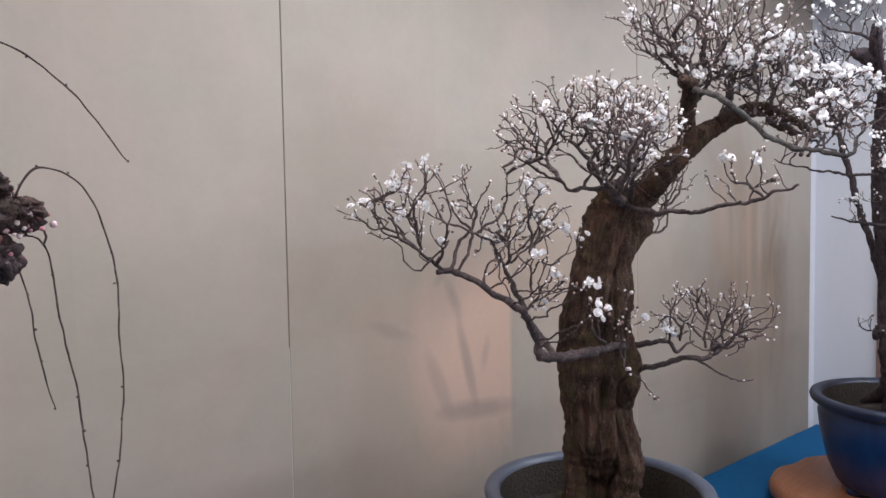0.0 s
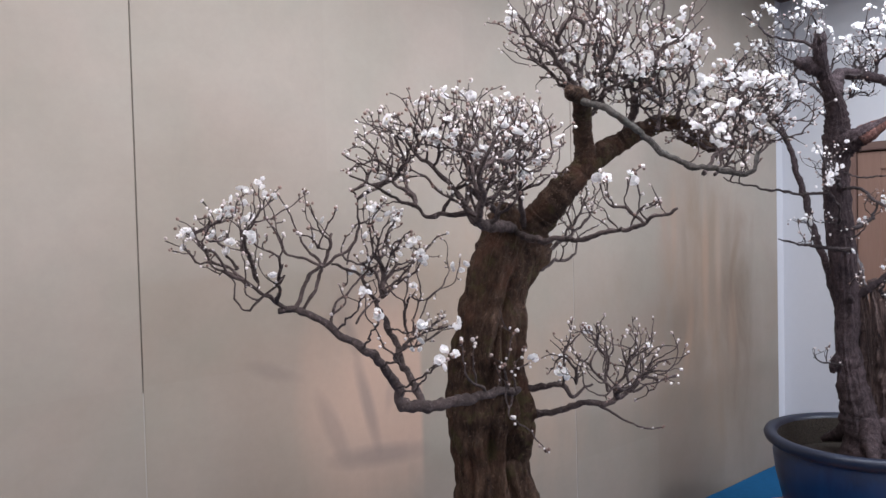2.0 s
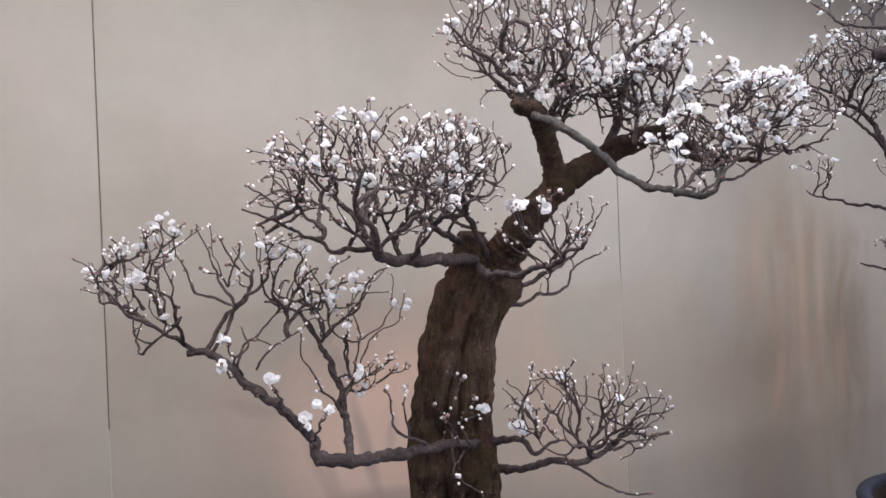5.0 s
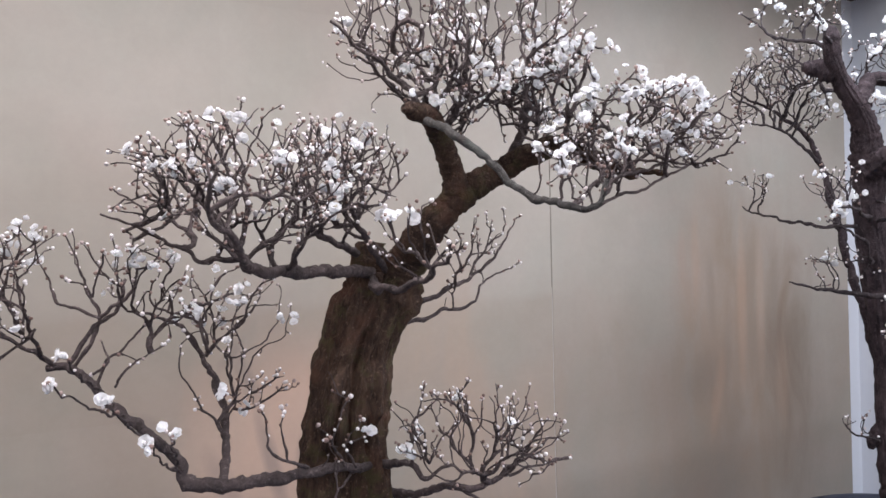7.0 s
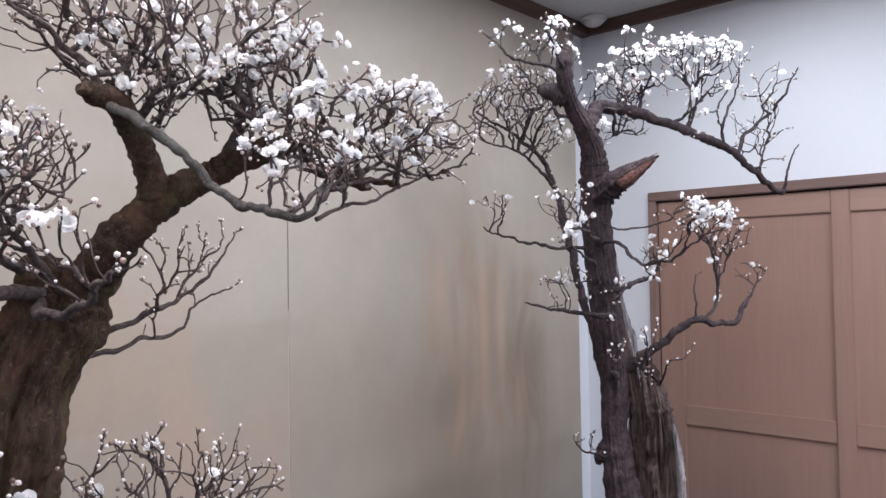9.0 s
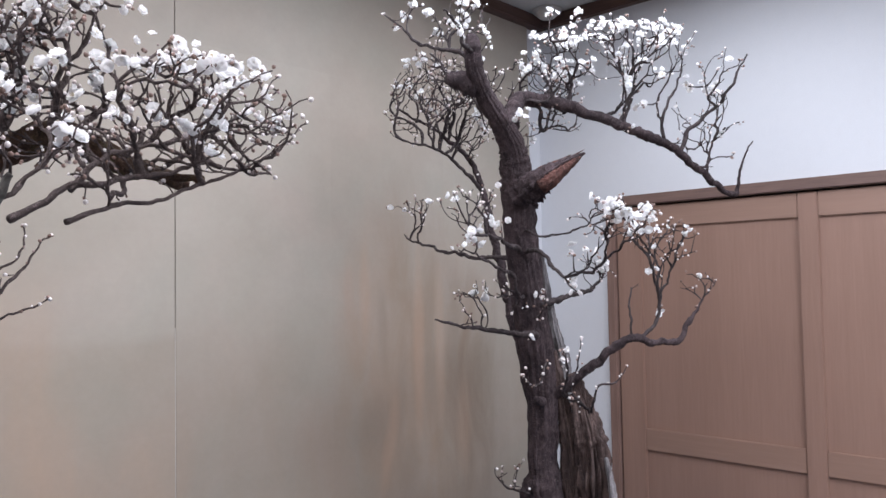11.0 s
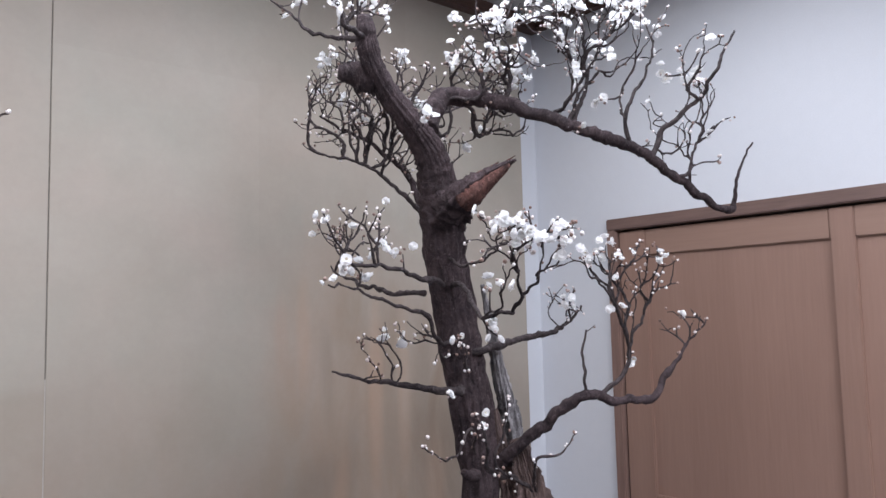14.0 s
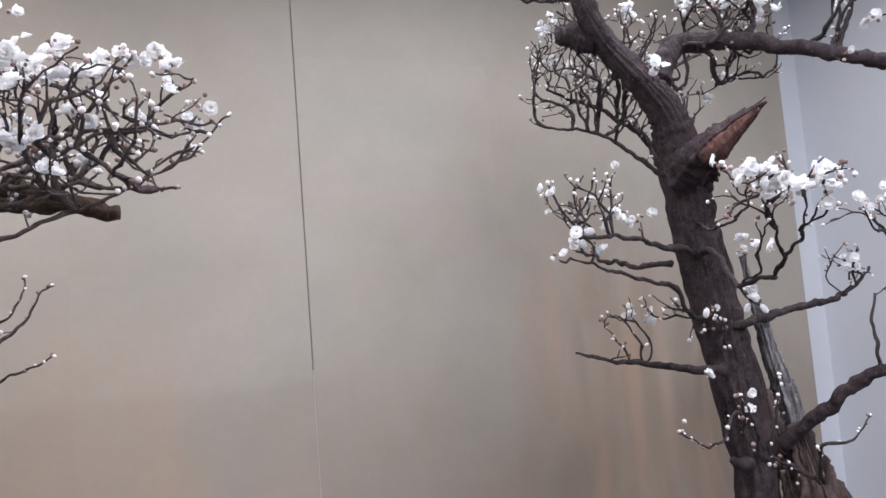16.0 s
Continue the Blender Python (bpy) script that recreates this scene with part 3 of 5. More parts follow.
DOOR_Y0, DOOR_Y1, DOOR_TOP, CEIL = -0.265, -2.55, 1.824, 2.51
structure("floor", box_mesh("floor", (-6.0, -4.2, -0.1), (0.2, 0.2, 0.0), M_FLOOR), "plain brown carpeted floor of the hall", "floor")
structure("ceiling", box_mesh("ceiling", (-6.0, -4.2, CEIL), (0.2, 0.2, CEIL + 0.1), M_CEIL), "pale grey painted ceiling", "ceiling")
wall_back = structure("wall_north", box_mesh("wall_north", (-6.0, 0.012, 0), (0.2, 0.2, CEIL), M_PLASTER), "white plastered wall covered with gilt paper panels", "wall")
structure("wall_west", box_mesh("wall_west", (-6.2, -4.2, 0), (-6.0, 0.2, CEIL), M_PLASTER), "plain white plastered wall", "wall")
structure("wall_south", box_mesh("wall_south", (-6.0, -4.4, 0), (0.2, -4.2, CEIL), M_PLASTER), "plain white plastered wall", "wall")
wall_east = tagged(new("wall_east"), "white plastered wall with a wide wooden door", "wall", kind="structure")
part("wall_pier", box_mesh("wall_pier", (0, DOOR_Y0, 0), (0.2, 0.012, CEIL), M_PLASTER), wall_east)
part("wall_pier", box_mesh("wall_pier", (0, -4.2, 0), (0.2, DOOR_Y1, CEIL), M_PLASTER), wall_east)
part("wall_above_door", box_mesh("wall_above_door", (0, DOOR_Y1, DOOR_TOP), (0.2, DOOR_Y0, CEIL), M_PLASTER), wall_east)

# gilt paper panels with dark joints between them
edges = [-5.54, -4.178, -2.8155, -1.4527, -0.0785]
for a, b in zip(edges, edges[1:]):
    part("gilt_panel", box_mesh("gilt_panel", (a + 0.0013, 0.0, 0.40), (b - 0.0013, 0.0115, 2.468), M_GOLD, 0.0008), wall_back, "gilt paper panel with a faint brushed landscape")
for x, split, depth in zip(edges[1:-1], (1.30, 1.20, 1.45), (0.004, 0.003, 0.0024)):
    part("panel_joint", box_mesh("panel_joint", (x - 0.0013, depth, split), (x + 0.0013, 0.0115, 2.468), M_JOINT), wall_back, "dark open joint between panels")
    # added pale strip: the panel edge catching light, put into its colour
    part("joint_strip", box_mesh("joint_strip", (x - 0.0013, 0.0006, 0.40), (x + 0.0013, 0.0115, split), M_JOINT_LIT), wall_back, "pale strip standing in for the lit edge of the joint")

structure("trim_north", box_mesh("trim_north", (-6.0, -0.035, 2.468), (0.0, 0.012, CEIL), M_CORNICE, 0.004), "dark brown wooden cornice under the ceiling", "cornice")
structure("trim_east", box_mesh("trim_east", (-0.035, -4.2, 2.468), (0.0, -0.035, CEIL), M_CORNICE_Y, 0.004), "dark brown wooden cornice under the ceiling", "cornice")


def panel_door():
    """A casing and wide framed leaves with sunk panels, set in the opening."""
    door = tagged(new("door_1"), "closed brown wooden door with framed sunk panels", "door", kind="structure")
    x0 = -0.012
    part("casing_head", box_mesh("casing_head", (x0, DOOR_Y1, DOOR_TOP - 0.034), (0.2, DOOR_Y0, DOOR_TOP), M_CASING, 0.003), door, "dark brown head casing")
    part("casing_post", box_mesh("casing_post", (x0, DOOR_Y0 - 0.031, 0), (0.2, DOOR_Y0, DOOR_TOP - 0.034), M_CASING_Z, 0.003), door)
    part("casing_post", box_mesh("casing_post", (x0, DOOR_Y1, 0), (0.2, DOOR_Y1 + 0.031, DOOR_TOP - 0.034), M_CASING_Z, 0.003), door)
    part("shadow_gap", box_mesh("shadow_gap", (0.03, DOOR_Y1 + 0.031, 0), (0.05, DOOR_Y0 - 0.031, DOOR_TOP - 0.034), M_GROOVE), door, "dark gap round the leaf")
    y = DOOR_Y0 - 0.031 - 0.004
    top = DOOR_TOP - 0.034 - 0.006
    leaf_end = DOOR_Y1 + 0.035
    stiles = [(y, y - 0.088), (-0.893, -0.948), (-1.455, -1.51), (-2.02, -2.075), (leaf_end + 0.088, leaf_end)]
    for a, b in stiles:
        part("stile", box_mesh("stile", (0.002, b, 0.01), (0.03, a, top), M_DOOR, 0.0025), door)
    for (a, b), (c, d) in zip(stiles, stiles[1:]):
        for lo, hi in ((0.01, 0.12), (0.976, 1.047), (1.712, top)):
            part("rail", box_mesh("rail", (0.004, c, lo), (0.03, b, hi), M_RAIL, 0.0025), door)
        for lo, hi in ((0.12, 0.976), (1.047, 1.712)):
            part("panel", box_mesh("panel", (0.012, c, lo), (0.0295, b, hi), M_DOOR), door)
    return door


panel_door()


# ---- ceiling lights behind the walk ----
def tube_fixture(x, y):
    lamp = tagged(new("ceiling_light"), "white steel ceiling light with a wide open reflector", "ceiling light", "ceiling lights")
    lamp.location = (x, y, 0)
    part("housing", box_mesh("housing", (-0.62, -0.27, 2.47), (0.62, 0.27, 2.51), M_STEEL, 0.005), lamp)
    return lamp


for lx, ly, tone, watts in LAMPS:
    tube_fixture(lx, ly)


def detector():
    thing = tagged(new("smoke_detector"), "round white smoke detector fixed to the ceiling", "smoke detector")
    thing.location = (-0.085, -0.095, CEIL)
    part("base_plate", lathe("base_plate", [(0, -0.001), (0.05, -0.001), (0.052, -0.006), (0.05, -0.012), (0.0, -0.012)], M_DETECTOR, 40), thing)
    part("dome", lathe("dome", [(0.04, -0.012), (0.038, -0.022), (0.026, -0.032), (0.0, -0.036)], M_DETECTOR, 40), thing)
    return thing


detector()


# ---- the display table ----
TOP = 0.45


def display_table():
    table = tagged(new("display_table"), "long low wooden display table under a blue cloth", "table")
    part("tabletop", box_mesh("tabletop", (-5.9, -1.08, TOP - 0.045), (-0.015, -0.012, TOP - 0.008), M_SLAB, 0.003), table)
    for x in (-5.8, -3.9, -2.0, -0.12):
        for y in (-1.0, -0.1):
            part("leg", box_mesh("leg", (x - 0.03, y - 0.03, 0), (x + 0.03, y + 0.03, TOP - 0.045), M_SLAB, 0.003), table)
    return table


def cloth():
    nx, verts, faces = 240, [], []
    prof = [(-0.006, TOP), (-0.25, TOP), (-0.5, TOP), (-0.75, TOP), (-1.0, TOP), (-1.085, TOP - 0.002), (-1.097, TOP - 0.012), (-1.102, TOP - 0.05), (-1.105, 0.2), (-1.108, 0.012)]
    m = len(prof)
    for i in range(nx + 1):
        x = -5.92 + (5.92 - 0.004) * i / nx
        for k, (y, z) in enumerate(prof):
            drop = max(0.0, TOP - z)
            fold = 0.022 * drop / TOP * math.sin(x * 21 + 1.7 * math.sin(x * 3.1))
            z2 = z - 0.001 + (0.0025 * noise.noise(Vector((x * 5, y * 5, 0))) if k < 5 else 0)
            verts.append((x, y + fold, z2))
    for i in range(nx):
        for k in range(m - 1):
            a = i * m + k
            faces.append((a, a + 1, a + m + 1, a + m))
    return tagged(new("blue_cloth", mesh_from("blue_cloth", verts, faces, M_CLOTH)), "plain deep blue cloth spread over the display table", "tablecloth")


display_table()
cloth()


def slab(x, y, r, h, seed):
    rings, verts, faces = 72, [], []
    prof = ((0.0, 0.0), (0.93, 0.0), (0.99, 0.2), (1.0, 0.55), (0.97, 0.88), (0.92, 1.0), (0.0, 1.0))
    for i in range(rings):
        a = 2 * math.pi * i / rings
        k = 1 + 0.16 * noise.noise(Vector((math.cos(a) * 1.3, math.sin(a) * 1.3, seed))) + 0.05 * noise.noise(Vector((math.cos(a) * 4, math.sin(a) * 4, seed)))
        for q, z in prof:
            verts.append((q * r * k * math.cos(a), q * r * k * math.sin(a), z * h))
    n = len(prof)
    for i in range(rings):
        j = (i + 1) % rings
        for k in range(n - 1):
            faces.append((i * n + k, j * n + k, j * n + k + 1, i * n + k + 1))
    ob = new("wooden_stand", mesh_from("wooden_stand", verts, faces, M_SLAB))
    ob.location = (x, y, TOP + 0.002)
    return tagged(ob, "orange-brown polished wooden slab under a bonsai pot", "plant stand", "bonsai stands")


STAND_H = 0.075
slab(-0.86, -0.62, 0.385, STAND_H, 1.0)
slab(-2.265, -0.45, 0.34, STAND_H, 5.0)
slab(-3.78, -0.55, 0.30, STAND_H, 9.0)


def pot(root, r, height, body_mat, lip_mat):
    """A round glazed pot with a broad flat lip and three feet."""
    h = height
    body = [(0.0, 0.02), (r * 0.66, 0.02), (r * 0.70, 0.035), (r * 0.80, h * 0.30), (r * 0.885, h * 0.62), (r * 0.91, h * 0.80), (r * 0.885, h * 0.84), (r * 0.885, h * 0.87)]
    p = part("pot", lathe("pot", body, body_mat, 72), root, "glazed round ceramic pot")
    lip = [(r * 0.885, h * 0.868), (r * 0.93, h * 0.885), (r * 0.985, h * 0.925), (r, h * 0.965), (r * 0.985, h * 0.992), (r * 0.95, h), (r * 0.89, h * 0.993), (r * 0.868, h * 0.975), (r * 0.86, h * 0.955)]
    part("lip", lathe("lip", lip, lip_mat, 72), p, "broad worn lip")
    part("inner_wall", lathe("inner_wall", [(r * 0.86, h * 0.957), (r * 0.845, h * 0.90), (r * 0.82, h * 0.68)], M_SOIL, 72), p, "unglazed dark inner wall")
    for i in range(3):
        a = i * 2.094 + 0.4
        foot = lathe("foot", [(0, 0), (0.03, 0), (0.035, 0.012), (0.03, 0.028), (0, 0.028)], body_mat, 14)
        f = part("foot", foot, p)
        f.location = (math.cos(a) * r * 0.56, math.sin(a) * r * 0.56, 0)
    soil_v = [(0, h * 0.76), *[(r * 0.83 * k / 8, h * (0.76 - 0.05 * (k / 8) ** 2)) for k in range(1, 9)]]
    part("soil", lathe("soil", soil_v, M_SOIL, 48, 0.01), root, "dark damp potting soil")
    return p


def moss_clump(root, x, y, z, r, seed):
    bm = bmesh.new()
    bmesh.ops.create_icosphere(bm, subdivisions=3, radius=1)
    for v in bm.verts:
        k = 1 + 0.3 * noise.noise(v.co * 2.1 + Vector((seed, 0, 0))) + 0.1 * noise.noise(v.co * 7)
        v.co = Vector((x + v.co.x * r * k, y + v.co.y * r * k, z + v.co.z * r * 0.35 * k))
    me = bpy.data.meshes.new("moss")
    bm.to_mesh(me)
    bm.free()
    me.materials.append(M_MOSS)
    me.shade_smooth()
    part("moss", me, root, "low cushion of green moss")


# ---- the old bonsai with a leaning trunk ----
BASE = TOP + 0.002 + STAND_H


# hollows, burrs and clefts on the old trunk
OLD_DENTS = ((1.085, -132, 0.035, 9, -0.42), (1.06, -100, 0.05, 8, -0.30), (1.02, -88, 0.07, 10, -0.45), (1.13, -72, 0.05, 24, 0.20), (1.20, -165, 0.03, 20, 0.12), (0.97, -150, 0.05, 18, 0.14), (1.33, -110, 0.10, 7, -0.22), (1.42, -140, 0.05, 16, 0.08), (1.47, -95, 0.05, 12, -0.25), (1.30, -160, 0.09, 6, -0.16), (1.48, -55, 0.05, 25, 0.18))


def old_bonsai():
    root = tagged(new("plum_bonsai"), "old white-flowering plum bonsai with thick leaning trunk in pale blue pot", "bonsai", "plum bonsai")
    old = Tree(root, 11, M_BARK_LIMB, M_TWIG)
    cx, cy = -2.265, -0.45
    pot(root, 0.268, 0.858 - BASE, M_POT_PALE, M_POT_PALE)
    for ob in root.children:
        ob.location = (cx, cy, BASE)
    trunk = spline([(-2.255, -0.44, 0.74, 0.022), (-2.255, -0.44, 0.86, 0.026), (-2.262, -0.447, 0.915, 0.050), (-2.264, -0.45, 0.97, 0.073), (-2.269, -0.45, 1.09, 0.082), (-2.268, -0.45, 1.20, 0.078), (-2.260, -0.45, 1.30, 0.071), (-2.237, -0.45, 1.40, 0.065), (-2.202, -0.45, 1.475, 0.070), (-2.187, -0.45, 1.515, 0.062), (-2.187, -0.45, 1.535, 0.045)], 0.006)
    t = part("trunk", joined("trunk", [tube(trunk, 150, 0.13, 0.15, 4.0, 0.085, OLD_DENTS)], M_BARK_OLD), root, "thick furrowed brown trunk with mossy bark")
    part("stump", joined("stump", [tube(spline([(-2.21, -0.46, 1.49, 0.045), (-2.215, -0.46, 1.54, 0.032), (-2.212, -0.46, 1.572, 0.022)], 0.006), 20, 0.3, 0.3, 9.0)], M_BARK_OLD), t, "broken stub on top of the trunk")
    # the trunk stands on thick legs with a hollow between them
    for n, leg in enumerate((
        ((-2.283, -0.432, 1.03, 0.040), (-2.295, -0.420, 0.95, 0.039), (-2.297, -0.416, 0.87, 0.032), (-2.306, -0.410, 0.73, 0.040)),
        ((-2.250, -0.474, 1.05, 0.038), (-2.236, -0.488, 0.97, 0.038), (-2.224, -0.500, 0.90, 0.039), (-2.232, -0.498, 0.83, 0.033), (-2.230, -0.506, 0.73, 0.042)),
        ((-2.238, -0.43, 1.06, 0.030), (-2.214, -0.422, 0.98, 0.029), (-2.200, -0.415, 0.88, 0.024), (-2.190, -0.40, 0.73, 0.032)))):
        part("root", joined("root", [tube(spline(leg, 0.006), 60, 0.16, 0.2, 2.0 + n * 5)], M_BARK_OLD), t, "thick leg-like root")
    for a, d in ((-2.2, 0.16), (-0.6, 0.17), (1.0, 0.16), (2.8, 0.17)):
        moss_clump(root, cx + math.cos(a) * d, cy + math.sin(a) * d, 0.772, 0.045, a)
    old.limb("leader", [(-2.186, -0.470, 1.486, 0.0420), (-2.163, -0.510, 1.543, 0.0361), (-2.153, -0.550, 1.585, 0.0302), (-2.109, -0.585, 1.642, 0.0260), (-2.026, -0.620, 1.698, 0.0218), (-1.961, -0.685, 1.731, 0.0176), (-1.930, -0.720, 1.714, 0.0109), (-1.901, -0.760, 1.681, 0.0076), (-1.822, -0.780, 1.679, 0.0050)])
    old.limb("spur", [(-1.911, -0.690, 1.712, 0.0160), (-1.852, -0.690, 1.695, 0.0130), (-1.820, -0.690, 1.689, 0.0120), (-1.796, -0.690, 1.684, 0.0100)])
    old.limb("fork", [(-2.109, -0.585, 1.642, 0.0232), (-2.135, -0.600, 1.709, 0.0192), (-2.188, -0.640, 1.762, 0.0168), (-2.222, -0.652, 1.774, 0.0152), (-2.247, -0.660, 1.774, 0.0096)])
    old.limb("crest", [(-2.214, -0.650, 1.773, 0.0075), (-2.238, -0.650, 1.811, 0.0060), (-2.278, -0.645, 1.842, 0.0045), (-2.316, -0.640, 1.873, 0.0030), (-2.351, -0.640, 1.901, 0.0023)])
    old.limb("crest", [(-2.156, -0.620, 1.747, 0.0090), (-2.119, -0.620, 1.808, 0.0067), (-2.111, -0.630, 1.870, 0.0053), (-2.110, -0.640, 1.932, 0.0030)])
    old.limb("crest", [(-2.026, -0.620, 1.695, 0.0120), (-2.001, -0.630, 1.756, 0.0097), (-1.990, -0.640, 1.816, 0.0060), (-1.963, -0.660, 1.881, 0.0037)])
    old.limb("arm", [(-2.207, -0.660, 1.757, 0.0081), (-2.198, -0.716, 1.732, 0.0074), (-2.167, -0.750, 1.696, 0.0071), (-2.145, -0.790, 1.651, 0.0066), (-2.135, -0.850, 1.623, 0.0058), (-2.137, -0.920, 1.604, 0.0053), (-2.116, -0.945, 1.608, 0.0046), (-2.096, -0.950, 1.641, 0.0030)], rough=0.16, skin=M_LICHEN, label="limb with grey-green lichen")
    old.limb("side_twig", [(-2.218, -0.609, 1.211, 0.0036), (-2.216, -0.609, 1.272, 0.0028), (-2.199, -0.616, 1.295, 0.0019), (-2.176, -0.624, 1.326, 0.0011)])
    old.limb("side_twig", [(-2.216, -0.609, 1.272, 0.0022), (-2.203, -0.614, 1.314, 0.0016), (-2.198, -0.616, 1.341, 0.0011)])
    old.limb("side_twig", [(-2.123, -0.642, 1.189, 0.0036), (-2.129, -0.646, 1.269, 0.0028), (-2.138, -0.648, 1.306, 0.0019), (-2.146, -0.651, 1.320, 0.0011)])
    old.limb("side_twig", [(-2.124, -0.642, 1.231, 0.0024), (-2.107, -0.640, 1.284, 0.0017), (-2.104, -0.634, 1.306, 0.0011)])
    old.limb("side_twig", [(-2.123, -0.642, 1.201, 0.0030), (-2.152, -0.626, 1.239, 0.0024), (-2.136, -0.626, 1.281, 0.0017), (-2.155, -0.614, 1.314, 0.0011)])
    old.limb("side_twig", [(-2.071, -0.660, 1.181, 0.0034), (-2.075, -0.653, 1.241, 0.0026), (-2.082, -0.645, 1.268, 0.0019), (-2.072, -0.644, 1.298, 0.0011)])
    old.limb("side_twig", [(-2.071, -0.660, 1.185, 0.0034), (-2.044, -0.675, 1.216, 0.0026), (-2.020, -0.688, 1.254, 0.0019), (-2.011, -0.696, 1.275, 0.0011)])
    old.limb("side_twig", [(-2.067, -0.662, 1.182, 0.0030), (-2.020, -0.684, 1.199, 0.0021), (-1.974, -0.707, 1.208, 0.0011)])
    old.limb("side_twig", [(-2.066, -0.662, 1.195, 0.0026), (-2.026, -0.671, 1.216, 0.0021), (-1.992, -0.677, 1.237, 0.0016), (-1.968, -0.680, 1.227, 0.0011)])
    old.limb("side_twig", [(-2.078, -0.658, 1.242, 0.0022), (-2.064, -0.668, 1.275, 0.0016), (-2.071, -0.672, 1.302, 0.0011)])
    old.limb("side_twig", [(-2.191, -0.618, 1.212, 0.0026), (-2.167, -0.617, 1.246, 0.0019), (-2.144, -0.616, 1.270, 0.0011)])
    old.limb("spray", [(-2.058, -0.821, 1.613, 0.0050), (-1.996, -0.811, 1.647, 0.0042), (-1.913, -0.804, 1.671, 0.0033), (-1.820, -0.802, 1.693, 0.0024), (-1.744, -0.804, 1.688, 0.0016)])
    old.limb("spray", [(-1.996, -0.811, 1.647, 0.0042), (-1.958, -0.808, 1.684, 0.0035), (-1.868, -0.803, 1.718, 0.0028), (-1.772, -0.804, 1.754, 0.0021), (-1.702, -0.808, 1.758, 0.0014)])
    old.limb("spray", [(-2.001, -0.811, 1.614, 0.0040), (-1.958, -0.806, 1.630, 0.0033), (-1.875, -0.801, 1.654, 0.0027), (-1.800, -0.802, 1.682, 0.0020), (-1.740, -0.806, 1.716, 0.0016), (-1.682, -0.811, 1.762, 0.0012)])
    old.limb("spray", [(-1.970, -0.722, 1.717, 0.0050), (-1.935, -0.731, 1.753, 0.0038), (-1.900, -0.741, 1.807, 0.0027), (-1.855, -0.754, 1.848, 0.0015)])
    old.limb("spray", [(-1.908, -0.735, 1.701, 0.0046), (-1.853, -0.751, 1.747, 0.0036), (-1.807, -0.765, 1.791, 0.0025), (-1.778, -0.775, 1.838, 0.0015)])
    old.limb("spray", [(-1.862, -0.746, 1.691, 0.0040), (-1.806, -0.763, 1.734, 0.0031), (-1.748, -0.783, 1.783, 0.0023), (-1.719, -0.793, 1.809, 0.0014)])
    old.limb("spray", [(-1.983, -0.720, 1.732, 0.0050), (-1.978, -0.723, 1.785, 0.0038), (-1.950, -0.731, 1.842, 0.0027), (-1.928, -0.737, 1.885, 0.0015)])
    old.limb("spray", [(-2.037, -0.710, 1.707, 0.0050), (-2.030, -0.713, 1.767, 0.0038), (-2.039, -0.714, 1.828, 0.0026), (-1.989, -0.725, 1.900, 0.0014)])
    old.limb("pad_limb", [(-2.226, -0.490, 1.520, 0.0116), (-2.393, -0.600, 1.525, 0.0102), (-2.490, -0.665, 1.533, 0.0088), (-2.490, -0.640, 1.548, 0.0068), (-2.511, -0.620, 1.549, 0.0051), (-2.540, -0.600, 1.542, 0.0041), (-2.568, -0.580, 1.565, 0.0034), (-2.609, -0.565, 1.593, 0.0027), (-2.665, -0.556, 1.616, 0.0017)])
    old.limb("pad_limb", [(-2.490, -0.660, 1.538, 0.0075), (-2.513, -0.650, 1.570, 0.0061), (-2.525, -0.630, 1.602, 0.0051), (-2.546, -0.600, 1.639, 0.0041), (-2.583, -0.580, 1.684, 0.0027)])
    old.limb("pad_limb", [(-2.493, -0.670, 1.536, 0.0068), (-2.528, -0.720, 1.574, 0.0054), (-2.567, -0.760, 1.614, 0.0041), (-2.564, -0.780, 1.658, 0.0027)])
    old.limb("pad_limb", [(-2.207, -0.450, 1.546, 0.0095), (-2.297, -0.480, 1.573, 0.0068), (-2.349, -0.500, 1.609, 0.0048), (-2.368, -0.550, 1.669, 0.0034)])
    old.limb("pad_limb", [(-2.206, -0.500, 1.522, 0.0075), (-2.265, -0.550, 1.579, 0.0054), (-2.309, -0.600, 1.626, 0.0041), (-2.285, -0.620, 1.674, 0.0024)])
    old.limb("low_limb", [(-2.211, -0.510, 1.190, 0.0075), (-2.350, -0.545, 1.208, 0.0099), (-2.426, -0.550, 1.210, 0.0116), (-2.504, -0.540, 1.209, 0.0119), (-2.551, -0.530, 1.220, 0.0122), (-2.565, -0.530, 1.256, 0.0102), (-2.625, -0.545, 1.316, 0.0082), (-2.664, -0.500, 1.359, 0.0071), (-2.699, -0.435, 1.391, 0.0065), (-2.728, -0.420, 1.390, 0.0061)])
    old.limb("low_limb", [(-2.714, -0.425, 1.392, 0.0048), (-2.761, -0.420, 1.423, 0.0037), (-2.812, -0.420, 1.458, 0.0031), (-2.851, -0.430, 1.495, 0.0020)])
    old.limb("low_limb", [(-2.701, -0.430, 1.394, 0.0048), (-2.667, -0.420, 1.438, 0.0041), (-2.636, -0.415, 1.469, 0.0034), (-2.614, -0.420, 1.521, 0.0027)])
    old.limb("low_limb", [(-2.497, -0.520, 1.205, 0.0082), (-2.466, -0.420, 1.265, 0.0078), (-2.475, -0.385, 1.330, 0.0068), (-2.491, -0.370, 1.382, 0.0054), (-2.535, -0.370, 1.443, 0.0037), (-2.584, -0.370, 1.461, 0.0024)])
    old.limb("low_limb", [(-2.486, -0.370, 1.382, 0.0041), (-2.463, -0.375, 1.412, 0.0031), (-2.422, -0.390, 1.441, 0.0024), (-2.395, -0.400, 1.493, 0.0014)])
